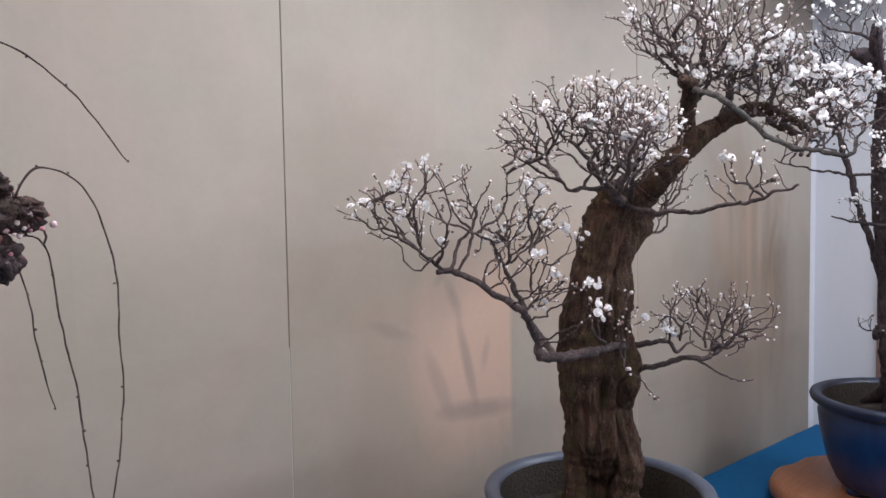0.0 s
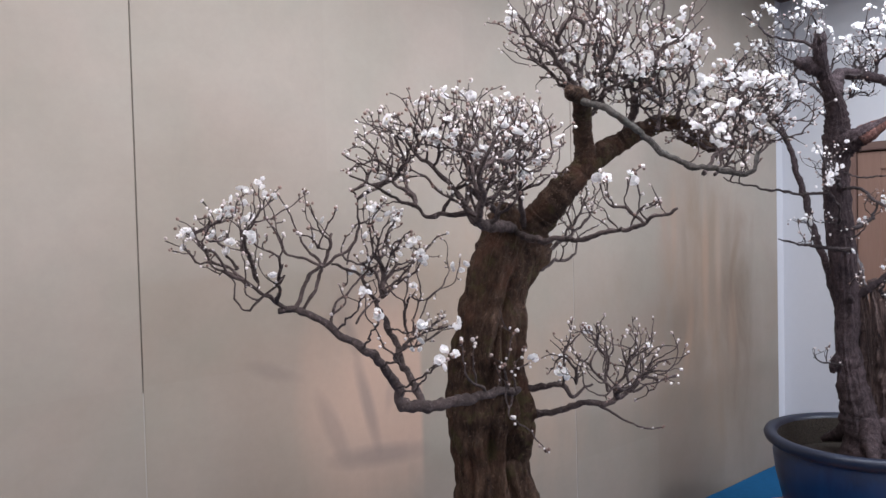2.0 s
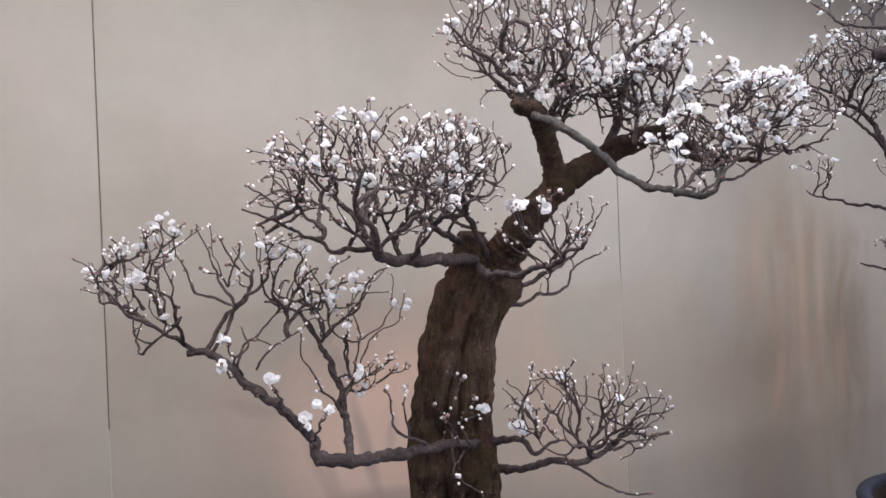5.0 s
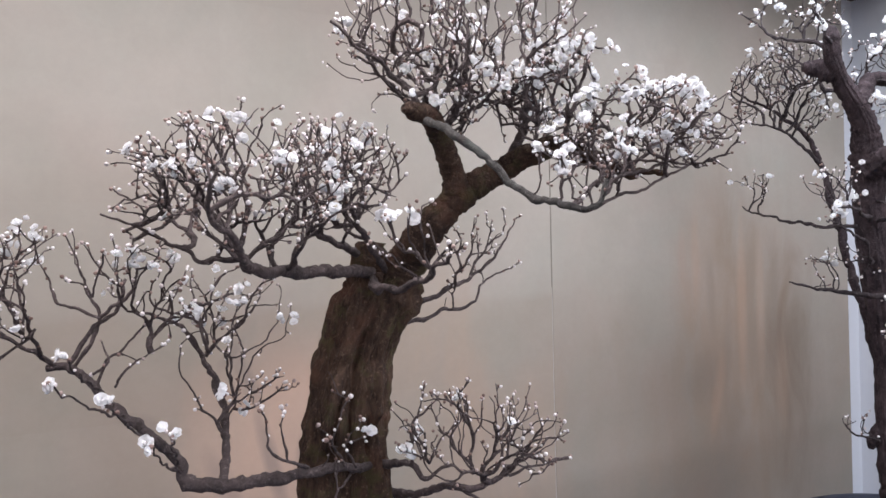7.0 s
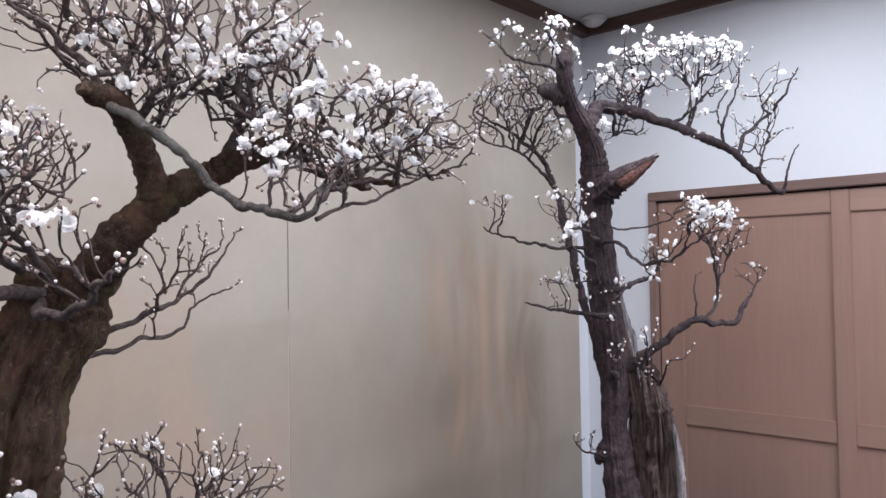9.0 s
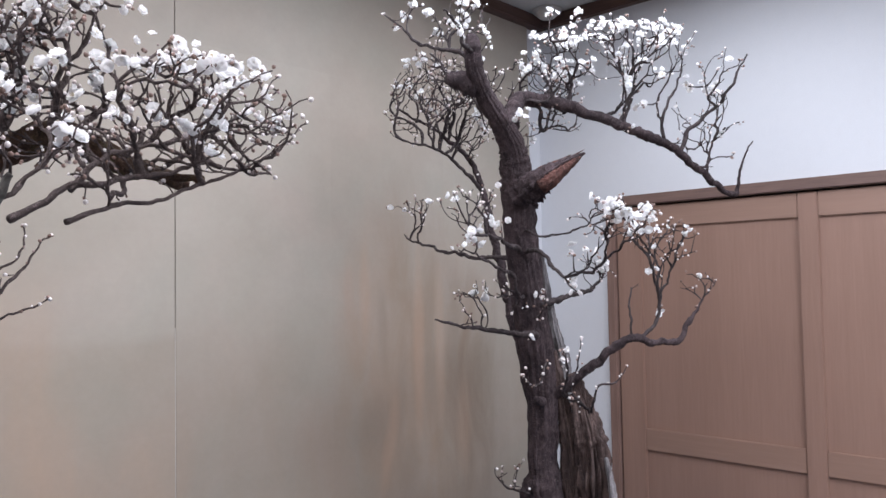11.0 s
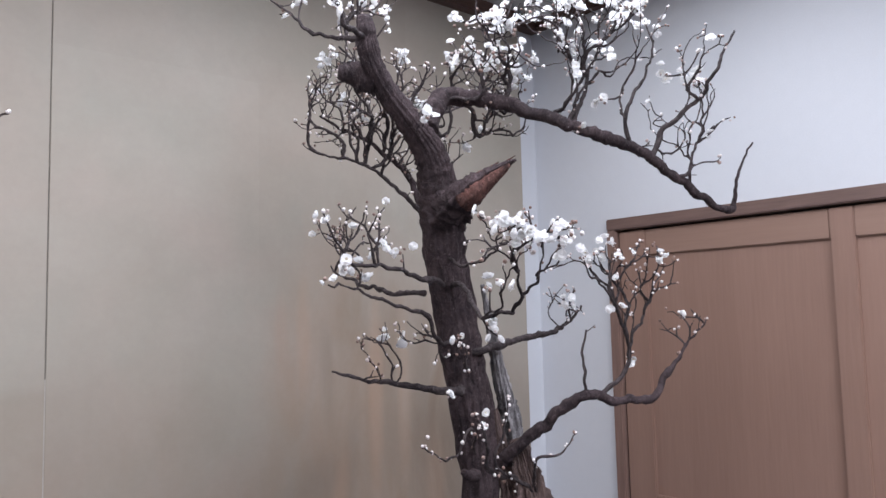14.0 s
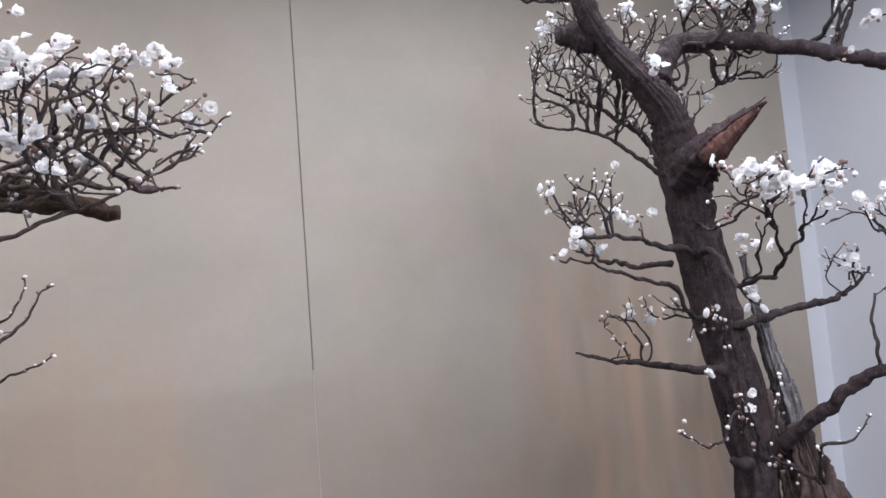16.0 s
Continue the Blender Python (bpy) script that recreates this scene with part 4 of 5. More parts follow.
    old.limb("side_limb", [(-2.235, -0.500, 1.187, 0.0082), (-2.223, -0.550, 1.203, 0.0075), (-2.215, -0.600, 1.209, 0.0061), (-2.202, -0.615, 1.192, 0.0048), (-2.156, -0.630, 1.207, 0.0027)])
    old.limb("side_limb", [(-2.201, -0.460, 1.125, 0.0095), (-2.181, -0.530, 1.140, 0.0082), (-2.148, -0.620, 1.165, 0.0068), (-2.085, -0.648, 1.173, 0.0061), (-2.066, -0.660, 1.194, 0.0041), (-2.039, -0.690, 1.229, 0.0020)])
    old.limb("side_limb", [(-2.137, -0.630, 1.163, 0.0034), (-2.100, -0.650, 1.132, 0.0027), (-2.066, -0.680, 1.112, 0.0020), (-2.019, -0.700, 1.104, 0.0014)])
    old.limb("back_limb", [(-2.158, -0.460, 1.450, 0.0072), (-2.116, -0.467, 1.464, 0.0060), (-2.061, -0.466, 1.484, 0.0049), (-1.993, -0.471, 1.517, 0.0037), (-1.936, -0.465, 1.558, 0.0026), (-1.894, -0.463, 1.622, 0.0014)])
    old.limb("back_limb", [(-2.160, -0.460, 1.425, 0.0058), (-2.127, -0.461, 1.430, 0.0049), (-2.065, -0.461, 1.443, 0.0040), (-2.003, -0.461, 1.457, 0.0031), (-1.970, -0.453, 1.492, 0.0022), (-1.889, -0.456, 1.532, 0.0013)])
    old.limb("back_limb", [(-2.011, -0.465, 1.508, 0.0030), (-1.979, -0.459, 1.552, 0.0024), (-1.936, -0.467, 1.589, 0.0018), (-1.924, -0.458, 1.635, 0.0012)])
    old.limb("pad_twig", [(-2.788, -0.397, 1.464, 0.0028), (-2.803, -0.375, 1.499, 0.0023), (-2.814, -0.353, 1.544, 0.0017), (-2.830, -0.330, 1.552, 0.0012)])
    old.limb("pad_twig", [(-2.761, -0.410, 1.428, 0.0020), (-2.758, -0.404, 1.452, 0.0016), (-2.767, -0.391, 1.475, 0.0012)])
    old.limb("pad_twig", [(-2.695, -0.442, 1.390, 0.0040), (-2.655, -0.445, 1.462, 0.0033), (-2.665, -0.424, 1.493, 0.0026), (-2.680, -0.401, 1.530, 0.0019), (-2.698, -0.377, 1.585, 0.0012)])
    old.limb("pad_twig", [(-2.657, -0.460, 1.466, 0.0034), (-2.622, -0.485, 1.493, 0.0029), (-2.613, -0.497, 1.528, 0.0023), (-2.618, -0.503, 1.580, 0.0018), (-2.630, -0.505, 1.593, 0.0012)])
    old.limb("pad_twig", [(-2.657, -0.460, 1.463, 0.0030), (-2.706, -0.429, 1.487, 0.0024), (-2.722, -0.413, 1.521, 0.0018), (-2.737, -0.398, 1.550, 0.0012)])
    old.limb("pad_twig", [(-2.819, -0.383, 1.491, 0.0020), (-2.843, -0.364, 1.510, 0.0016), (-2.840, -0.357, 1.536, 0.0012)])
    old.limb("pad_twig", [(-2.668, -0.455, 1.495, 0.0022), (-2.657, -0.476, 1.538, 0.0017), (-2.654, -0.493, 1.564, 0.0012)])
    old.limb("pad_twig", [(-2.610, -0.482, 1.528, 0.0022), (-2.589, -0.501, 1.549, 0.0017), (-2.582, -0.512, 1.570, 0.0012)])
    old.limb("pad_twig", [(-2.484, -0.383, 1.393, 0.0034), (-2.504, -0.390, 1.442, 0.0029), (-2.550, -0.383, 1.461, 0.0023), (-2.578, -0.386, 1.487, 0.0018), (-2.562, -0.410, 1.534, 0.0012)])
    old.limb("pad_twig", [(-2.484, -0.383, 1.391, 0.0030), (-2.451, -0.414, 1.428, 0.0026), (-2.436, -0.438, 1.448, 0.0021), (-2.421, -0.461, 1.500, 0.0016), (-2.406, -0.484, 1.512, 0.0012)])
    old.limb("pad_twig", [(-2.500, -0.375, 1.441, 0.0026), (-2.504, -0.357, 1.490, 0.0019), (-2.498, -0.344, 1.526, 0.0012)])
    old.limb("pad_twig", [(-2.485, -0.382, 1.403, 0.0028), (-2.484, -0.375, 1.462, 0.0023), (-2.458, -0.379, 1.520, 0.0017), (-2.427, -0.386, 1.539, 0.0012)])
    old.limb("pad_twig", [(-2.544, -0.354, 1.459, 0.0022), (-2.522, -0.349, 1.503, 0.0017), (-2.509, -0.339, 1.534, 0.0012)])
    old.limb("pad_twig", [(-2.648, -0.534, 1.370, 0.0024), (-2.625, -0.545, 1.402, 0.0018), (-2.588, -0.562, 1.426, 0.0012)])
    old.limb("pad_twig", [(-2.674, -0.506, 1.387, 0.0022), (-2.656, -0.515, 1.410, 0.0017), (-2.661, -0.512, 1.431, 0.0012)])
    old.limb("pad_twig", [(-2.463, -0.393, 1.269, 0.0020), (-2.451, -0.415, 1.306, 0.0016), (-2.462, -0.425, 1.326, 0.0012)])
    old.limb("front_twig", [(-2.600, -0.545, 1.295, 0.0024), (-2.642, -0.644, 1.333, 0.0018), (-2.683, -0.744, 1.382, 0.0012)])
    old.cluster((-2.683, -0.744, 1.382), 2, 0.004)
    old.limb("front_twig", [(-2.640, -0.540, 1.330, 0.0024), (-2.690, -0.633, 1.363, 0.0018), (-2.740, -0.727, 1.407, 0.0012)])
    old.cluster((-2.740, -0.727, 1.407), 2, 0.004)
    old.limb("front_twig", [(-2.565, -0.530, 1.250, 0.0024), (-2.586, -0.628, 1.287, 0.0018), (-2.607, -0.725, 1.336, 0.0012)])
    old.cluster((-2.607, -0.725, 1.336), 2, 0.004)
    old.limb("front_twig", [(-2.560, -0.530, 1.235, 0.0024), (-2.599, -0.632, 1.276, 0.0018), (-2.638, -0.733, 1.328, 0.0012)])
    old.cluster((-2.638, -0.733, 1.328), 2, 0.004)
    old.limb("front_twig", [(-2.475, -0.385, 1.330, 0.0024), (-2.501, -0.519, 1.343, 0.0018), (-2.527, -0.654, 1.367, 0.0012)])
    old.cluster((-2.527, -0.654, 1.367), 2, 0.004)
    old.limb("front_twig", [(-2.660, -0.500, 1.360, 0.0024), (-2.691, -0.585, 1.392, 0.0018), (-2.721, -0.671, 1.435, 0.0012)])
    old.cluster((-2.721, -0.671, 1.435), 2, 0.004)
    old.limb("front_twig", [(-2.37, -0.545, 1.215, 0.004), (-2.40, -0.565, 1.235, 0.003), (-2.437, -0.57, 1.255, 0.0022), (-2.440, -0.57, 1.29, 0.0018), (-2.452, -0.57, 1.328, 0.0014)])
    old.limb("front_twig", [(-2.41, -0.566, 1.238, 0.0025), (-2.416, -0.57, 1.28, 0.0018), (-2.420, -0.57, 1.322, 0.0012)])
    old.limb("front_twig", [(-2.31, -0.55, 1.21, 0.003), (-2.335, -0.565, 1.25, 0.0022), (-2.325, -0.57, 1.285, 0.0016), (-2.308, -0.57, 1.32, 0.0011)])
    old.limb("front_twig", [(-2.29, -0.55, 1.205, 0.0025), (-2.315, -0.565, 1.245, 0.0017), (-2.288, -0.57, 1.286, 0.001)])
    old.limb("front_twig", [(-2.30, -0.55, 1.195, 0.0025), (-2.34, -0.58, 1.165, 0.0018), (-2.30, -0.60, 1.13, 0.0015), (-2.27, -0.61, 1.095, 0.001)])
    for p in ((-2.35, -0.575, 1.262), (-2.452, -0.57, 1.33), (-2.42, -0.57, 1.323), (-2.308, -0.57, 1.322), (-2.288, -0.57, 1.288), (-2.27, -0.61, 1.096), (-2.33, -0.585, 1.16)):
        for k in range(3):
            old.buds.append(bud_shape(np.array(p) + old.np.normal(size=3) * 0.004, old.np.normal(size=3), old.np.uniform(0.002, 0.0042)))
    old.crown((-2.467, -0.61, 1.66), (0.20, 0.15, 0.10), 320, gap=0.0135, bloom=lambda p: 0.11 if p[1] < -0.6 else 0.05, budding=0.95)
    old.crown((-2.71, -0.455, 1.49), (0.21, 0.11, 0.11), 105, gap=0.0130, bloom=0.22, budding=1.0)
    old.crown((-2.46, -0.42, 1.40), (0.13, 0.06, 0.12), 38, gap=0.0130, bloom=0.22, budding=1.0)
    old.crown((-2.40, -0.44, 1.30), (0.05, 0.04, 0.06), 18, bloom=0.1, budding=0.9)
    old.crown((-2.30, -0.52, 1.68), (0.13, 0.10, 0.09), 150, bloom=0.06, budding=0.8)
    old.crown((-2.13, -0.66, 1.25), (0.16, 0.09, 0.085), 75, bloom=0.07, budding=1.0)
    old.crown((-2.02, -0.69, 1.175), (0.08, 0.05, 0.04), 30, bloom=0.03, budding=1.0)
    old.limb("front_limb", [(-2.235, -0.51, 1.51, 0.008), (-2.27, -0.60, 1.498, 0.007), (-2.29, -0.72, 1.502, 0.0055), (-2.31, -0.84, 1.52, 0.004), (-2.33, -0.94, 1.545, 0.0025)])
    old.crown((-2.285, -0.79, 1.555), (0.065, 0.17, 0.06), 70, bloom=0.05, budding=1.0)
    old.crown((-1.95, -0.72, 1.84), (0.13, 0.10, 0.06), 110, gap=0.0135, bloom=0.4, budding=0.9)
    old.crown((-1.91, -0.83, 1.685), (0.12, 0.08, 0.045), 70, gap=0.0135, bloom=0.08, budding=0.9)
    old.crown((-2.09, -0.94, 1.665), (0.06, 0.05, 0.05), 45, bloom=0.1, budding=0.9)
    old.crown((-2.08, -0.67, 1.79), (0.12, 0.09, 0.06), 90, bloom=0.15, budding=0.9)
    old.crown((-2.01, -0.48, 1.54), (0.12, 0.07, 0.085), 90, bloom=0.0, budding=0.7)
    old.crown((-2.14, -0.655, 1.90), (0.21, 0.15, 0.12), 330, gap=0.0136, bloom=lambda p: 0.05 + 0.10 * (p[0] > -2.12), budding=0.95)
    old.crown((-1.90, -0.80, 1.735), (0.18, 0.10, 0.075), 215, gap=0.0132, bloom=lambda p: 0.08 + 0.12 * (p[2] > 1.77), budding=0.9)
    old.crown((-1.76, -0.78, 1.750), (0.06, 0.05, 0.05), 40, bloom=0.3, budding=0.9)
    old.crown((-2.345, -0.545, 1.27), (0.07, 0.012, 0.10), 26, bloom=0.12, budding=0.9, tip=0.0008)
    old.crown((-1.81, -0.77, 1.785), (0.08, 0.07, 0.05), 36, bloom=0.5, budding=0.9, gap=0.0135)
    old.crown((-2.08, -0.92, 1.665), (0.10, 0.07, 0.06), 60, bloom=0.12, budding=1.0)
    old.crown((-2.07, -0.66, 1.775), (0.08, 0.07, 0.06), 45, bloom=0.12, budding=1.0)
    old.crown((-2.27, -0.66, 1.80), (0.07, 0.06, 0.05), 30, bloom=0.05, budding=1.0)
    old.crown((-2.00, -0.72, 1.80), (0.09, 0.07, 0.06), 50, bloom=0.35, budding=1.0)
    # the fullest tufts of blossom
    for p, number in (((-1.891, -0.744, 1.833), 3), ((-1.850, -0.755, 1.849), 5), ((-1.807, -0.766, 1.835), 3), ((-1.780, -0.775, 1.836), 6), ((-1.747, -0.784, 1.822), 6), ((-1.718, -0.792, 1.767), 5), ((-1.932, -0.736, 1.884), 5), ((-1.981, -0.726, 1.898), 3), ((-1.950, -0.732, 1.891), 3), ((-2.048, -0.715, 1.909), 3), ((-2.017, -0.715, 1.764), 2), ((-2.055, -0.711, 1.826), 2), ((-1.863, -0.750, 1.811), 2), ((-1.906, -0.742, 1.886), 3), ((-2.192, -0.634, 1.874), 5), ((-2.184, -0.642, 1.863), 3), ((-2.132, -0.699, 1.858), 2), ((-2.160, -0.670, 1.892), 3)):
        old.cluster(p, number)
    old.finish(300)
    return root


# ---- the tall bonsai with the split, hollow trunk ----
def tall_bonsai():
    root = tagged(new("plum_bonsai"), "tall white-flowering plum bonsai with split dark trunk in cobalt blue pot", "bonsai", "plum bonsai")
    tall = Tree(root, 23, M_BARK_TALL, M_TWIG_DARK)
    cx, cy = -0.87, -0.65
    pot(root, 0.287, 0.857 - BASE, M_POT_BLUE, M_POT_LIP)
    for ob in root.children:
        ob.location = (cx, cy, BASE)
    trunk = spline([(-0.880, -0.655, 0.74, 0.085), (-0.880, -0.655, 0.800, 0.072), (-0.881, -0.645, 0.880, 0.054), (-0.880, -0.621, 1.000, 0.041), (-0.872, -0.602, 1.120, 0.036), (-0.865, -0.598, 1.235, 0.035), (-0.872, -0.596, 1.335, 0.036), (-0.889, -0.593, 1.425, 0.038), (-0.911, -0.593, 1.550, 0.038), (-0.937, -0.598, 1.660, 0.038), (-0.955, -0.609, 1.750, 0.042), (-0.981, -0.620, 1.830, 0.030), (-1.032, -0.627, 1.884, 0.0225), (-1.088, -0.630, 1.935, 0.0195), (-1.125, -0.635, 1.985, 0.019), (-1.137, -0.640, 2.025, 0.018), (-1.139, -0.640, 2.050, 0.011)], 0.006)
    t = part("trunk", joined("trunk", [tube(trunk, 100, 0.17, 0.10, 14.0, 0.03)], M_BARK_TALL), root, "dark rough trunk that leans and forks")
    part("dead_wood", joined("dead_wood", [tube(spline([(-0.808, -0.69, 0.76, 0.044), (-0.806, -0.69, 0.95, 0.036), (-0.807, -0.69, 1.09, 0.033), (-0.808, -0.687, 1.17, 0.032), (-0.815, -0.68, 1.24, 0.022), (-0.830, -0.66, 1.33, 0.012)], 0.006), 110, 0.24, 0.7, 21.0, 0.03)], M_DEAD), t, "weathered hollow dead wood, grey and brown")
    part("bleached_strip", joined("bleached_strip", [tube(spline([(-0.833, -0.585, 1.612, 0.004), (-0.803, -0.575, 1.516, 0.008), (-0.783, -0.575, 1.441, 0.014), (-0.770, -0.585, 1.372, 0.018), (-0.772, -0.600, 1.296, 0.019), (-0.82, -0.63, 1.10, 0.014)], 0.005), 44, 0.25, 0.5, 31.0)], M_BLEACH), t, "bleached grey rib of dead wood split from the trunk")
    part("dead_wood", joined("dead_wood", [tube(spline([(-0.815, -0.645, 0.76, 0.045), (-0.822, -0.65, 0.95, 0.026), (-0.824, -0.645, 1.12, 0.020), (-0.832, -0.632, 1.26, 0.015), (-0.848, -0.615, 1.38, 0.010)], 0.006), 80, 0.2, 0.4, 25.0, 0.02)], M_DEAD), t, "dark inner wood between trunk and hollow shell")
    part("bleached_strip", joined("bleached_strip", [tube(spline([(-0.812, -0.752, 0.88, 0.006), (-0.816, -0.755, 0.98, 0.012), (-0.822, -0.752, 1.07, 0.010), (-0.830, -0.742, 1.15, 0.004)], 0.008), 12, 0.3, 0.4, 81.0)], M_BLEACH), t, "bleached pale strip of dead wood")
    snag = part("snag", joined("snag", [tube(spline([(-0.960, -0.62, 1.735, 0.036), (-0.963, -0.665, 1.756, 0.029), (-0.960, -0.695, 1.771, 0.022), (-0.947, -0.725, 1.790, 0.013), (-0.934, -0.748, 1.803, 0.007), (-0.921, -0.766, 1.814, 0.002)], 0.004), 40, 0.32, 0.3, 41.0, 0.0)], M_BARK_TALL), t, "broken snag of a limb")
    for a, b, r in (((-0.962, -0.672, 1.782), (-0.940, -0.728, 1.806), 0.006), ((-0.966, -0.690, 1.778), (-0.938, -0.742, 1.812), 0.005), ((-0.950, -0.700, 1.752), (-0.928, -0.752, 1.796), 0.005), ((-0.972, -0.682, 1.762), (-0.950, -0.722, 1.779), 0.006), ((-0.945, -0.705, 1.785), (-0.918, -0.762, 1.822), 0.004)):
        part("splinter", joined("splinter", [tube(spline([(*a, r), (*((p + q) / 2 + 0.002 for p, q in zip(a, b)), 0.8 * r), (*b, 0.0008)], 0.004), 7, 0.5, 0.0, r * 900)], M_TORN), snag)
    part("torn_face", joined("torn_face", [tube(spline([(-0.972, -0.685, 1.745, 0.017), (-0.964, -0.708, 1.761, 0.018), (-0.949, -0.735, 1.784, 0.011), (-0.930, -0.760, 1.805, 0.003)], 0.004), 24, 0.25, 0.35, 47.0)], M_TORN), snag, "torn reddish wood")
    part("knob", joined("knob", [tube(spline([(-1.10, -0.62, 1.95, 0.026), (-1.13, -0.595, 1.965, 0.022), (-1.152, -0.58, 1.968, 0.012)], 0.005), 16, 0.4, 0.3, 51.0)], M_BARK_TALL), t)
    part("knob", joined("knob", [tube(spline([(-0.875, -0.60, 1.10, 0.026), (-0.892, -0.585, 1.075, 0.026), (-0.905, -0.575, 1.055, 0.016), (-0.908, -0.572, 1.04, 0.006)], 0.005), 24, 0.3, 0.2, 67.0)], M_BARK_TALL), t)
    part("knob", joined("knob", [tube(spline([(-0.895, -0.62, 1.27, 0.012), (-0.925, -0.635, 1.275, 0.010), (-0.945, -0.64, 1.285, 0.006)], 0.005), 10, 0.3, 0.2, 61.0)], M_BARK_TALL), t)
    for a, reach in ((-2.6, 0.10), (-1.5, 0.12), (-0.5, 0.10), (1.2, 0.1)):
        dx, dy = math.cos(a), math.sin(a)
        part("root", joined("root", [tube(spline([(cx + dx * 0.03, cy + dy * 0.03, 0.90, 0.035), (cx + dx * 0.07, cy + dy * 0.07, 0.85, 0.03), (cx + dx * (0.06 + reach), cy + dy * (0.06 + reach), 0.80, 0.010)], 0.008), 12, 0.25, 0.2, a)], M_BARK_TALL), t)
    for a, d in ((-2.4, 0.13), (-1.2, 0.15), (0.4, 0.16), (2.5, 0.16)):
        moss_clump(root, cx + math.cos(a) * d, cy + math.sin(a) * d, 0.772, 0.05, a + 3)
    tall.limb("top_limb", [(-0.999, -0.625, 1.885, 0.0213), (-0.973, -0.620, 1.927, 0.0197), (-0.936, -0.620, 1.954, 0.0172), (-0.870, -0.660, 1.946, 0.0148), (-0.814, -0.730, 1.913, 0.0131), (-0.784, -0.790, 1.882, 0.0127), (-0.705, -0.825, 1.861, 0.0119), (-0.628, -0.860, 1.818, 0.0107), (-0.551, -0.885, 1.771, 0.0090), (-0.472, -0.904, 1.744, 0.0066), (-0.464, -0.910, 1.789, 0.0041), (-0.452, -0.920, 1.836, 0.0025), (-0.434, -0.935, 1.878, 0.0020)])
    tall.limb("upright", [(-0.653, -0.850, 1.834, 0.0067), (-0.617, -0.870, 1.896, 0.0053), (-0.578, -0.910, 1.943, 0.0045), (-0.585, -0.950, 1.987, 0.0037), (-0.565, -0.985, 2.051, 0.0019)])
    tall.limb("upright", [(-0.854, -0.680, 1.940, 0.0060), (-0.846, -0.690, 1.996, 0.0045), (-0.883, -0.680, 2.045, 0.0034), (-0.921, -0.680, 2.090, 0.0023)])
    tall.limb("upright", [(-0.789, -0.785, 1.888, 0.0053), (-0.751, -0.790, 1.974, 0.0037), (-0.705, -0.790, 2.056, 0.0026)])
    tall.limb("upright", [(-0.688, -0.830, 1.855, 0.0053), (-0.703, -0.840, 1.917, 0.0041), (-0.662, -0.850, 1.982, 0.0030), (-0.635, -0.860, 2.057, 0.0023)])
    tall.limb("upright", [(-0.577, -0.880, 1.785, 0.0037), (-0.577, -0.890, 1.840, 0.0030), (-0.513, -0.900, 1.902, 0.0023)])
    tall.limb("left_limb", [(-0.933, -0.596, 1.610, 0.0060), (-0.986, -0.630, 1.615, 0.0060), (-1.075, -0.660, 1.625, 0.0045), (-1.144, -0.680, 1.633, 0.0035), (-1.197, -0.690, 1.637, 0.0028), (-1.231, -0.690, 1.666, 0.0017)])
    tall.limb("left_limb", [(-0.912, -0.593, 1.509, 0.0049), (-0.984, -0.630, 1.514, 0.0049), (-1.015, -0.640, 1.553, 0.0042), (-1.088, -0.660, 1.573, 0.0035), (-1.152, -0.675, 1.587, 0.0028), (-1.222, -0.690, 1.604, 0.0017)])
    tall.limb("left_limb", [(-0.896, -0.593, 1.421, 0.0077), (-0.976, -0.660, 1.426, 0.0077), (-1.004, -0.620, 1.430, 0.0070), (-1.039, -0.570, 1.437, 0.0056), (-1.080, -0.545, 1.448, 0.0042), (-1.125, -0.514, 1.467, 0.0024)])
    tall.limb("wall_limb", [(-0.866, -0.592, 1.200, 0.0170), (-0.862, -0.566, 1.280, 0.0150), (-0.854, -0.540, 1.350, 0.0138), (-0.850, -0.500, 1.456, 0.0128), (-0.845, -0.460, 1.597, 0.0120), (-0.836, -0.420, 1.727, 0.0105), (-0.830, -0.380, 1.828, 0.0083), (-0.868, -0.320, 1.913, 0.0060), (-0.935, -0.280, 1.960, 0.0037), (-0.975, -0.240, 1.994, 0.0023)])
    tall.limb("wall_limb", [(-0.833, -0.400, 1.777, 0.0060), (-0.913, -0.380, 1.845, 0.0045), (-0.976, -0.350, 1.878, 0.0037), (-1.026, -0.330, 1.886, 0.0023)])
    tall.limb("wall_limb", [(-1.043, -0.600, 1.933, 0.0053), (-1.049, -0.540, 1.973, 0.0037), (-1.051, -0.480, 2.032, 0.0030), (-1.063, -0.450, 2.072, 0.0023)])
    tall.limb("crest_limb", [(-1.118, -0.630, 2.002, 0.0075), (-1.126, -0.570, 2.032, 0.0053), (-1.153, -0.520, 2.054, 0.0037), (-1.188, -0.480, 2.090, 0.0026), (-1.219, -0.459, 2.119, 0.0015)])
    tall.limb("crest_limb", [(-1.132, -0.640, 2.011, 0.0060), (-1.194, -0.660, 2.011, 0.0045), (-1.210, -0.670, 2.041, 0.0037), (-1.250, -0.670, 2.069, 0.0023)])
    tall.limb("front_limb", [(-0.925, -0.600, 1.600, 0.0058), (-0.973, -0.672, 1.611, 0.0052), (-0.991, -0.722, 1.571, 0.0046), (-1.012, -0.773, 1.551, 0.0040), (-1.018, -0.840, 1.560, 0.0034)])
    tall.limb("front_limb", [(-1.018, -0.840, 1.560, 0.0029), (-1.049, -0.888, 1.589, 0.0022), (-1.097, -0.922, 1.630, 0.0017), (-1.140, -0.958, 1.658, 0.0011)])
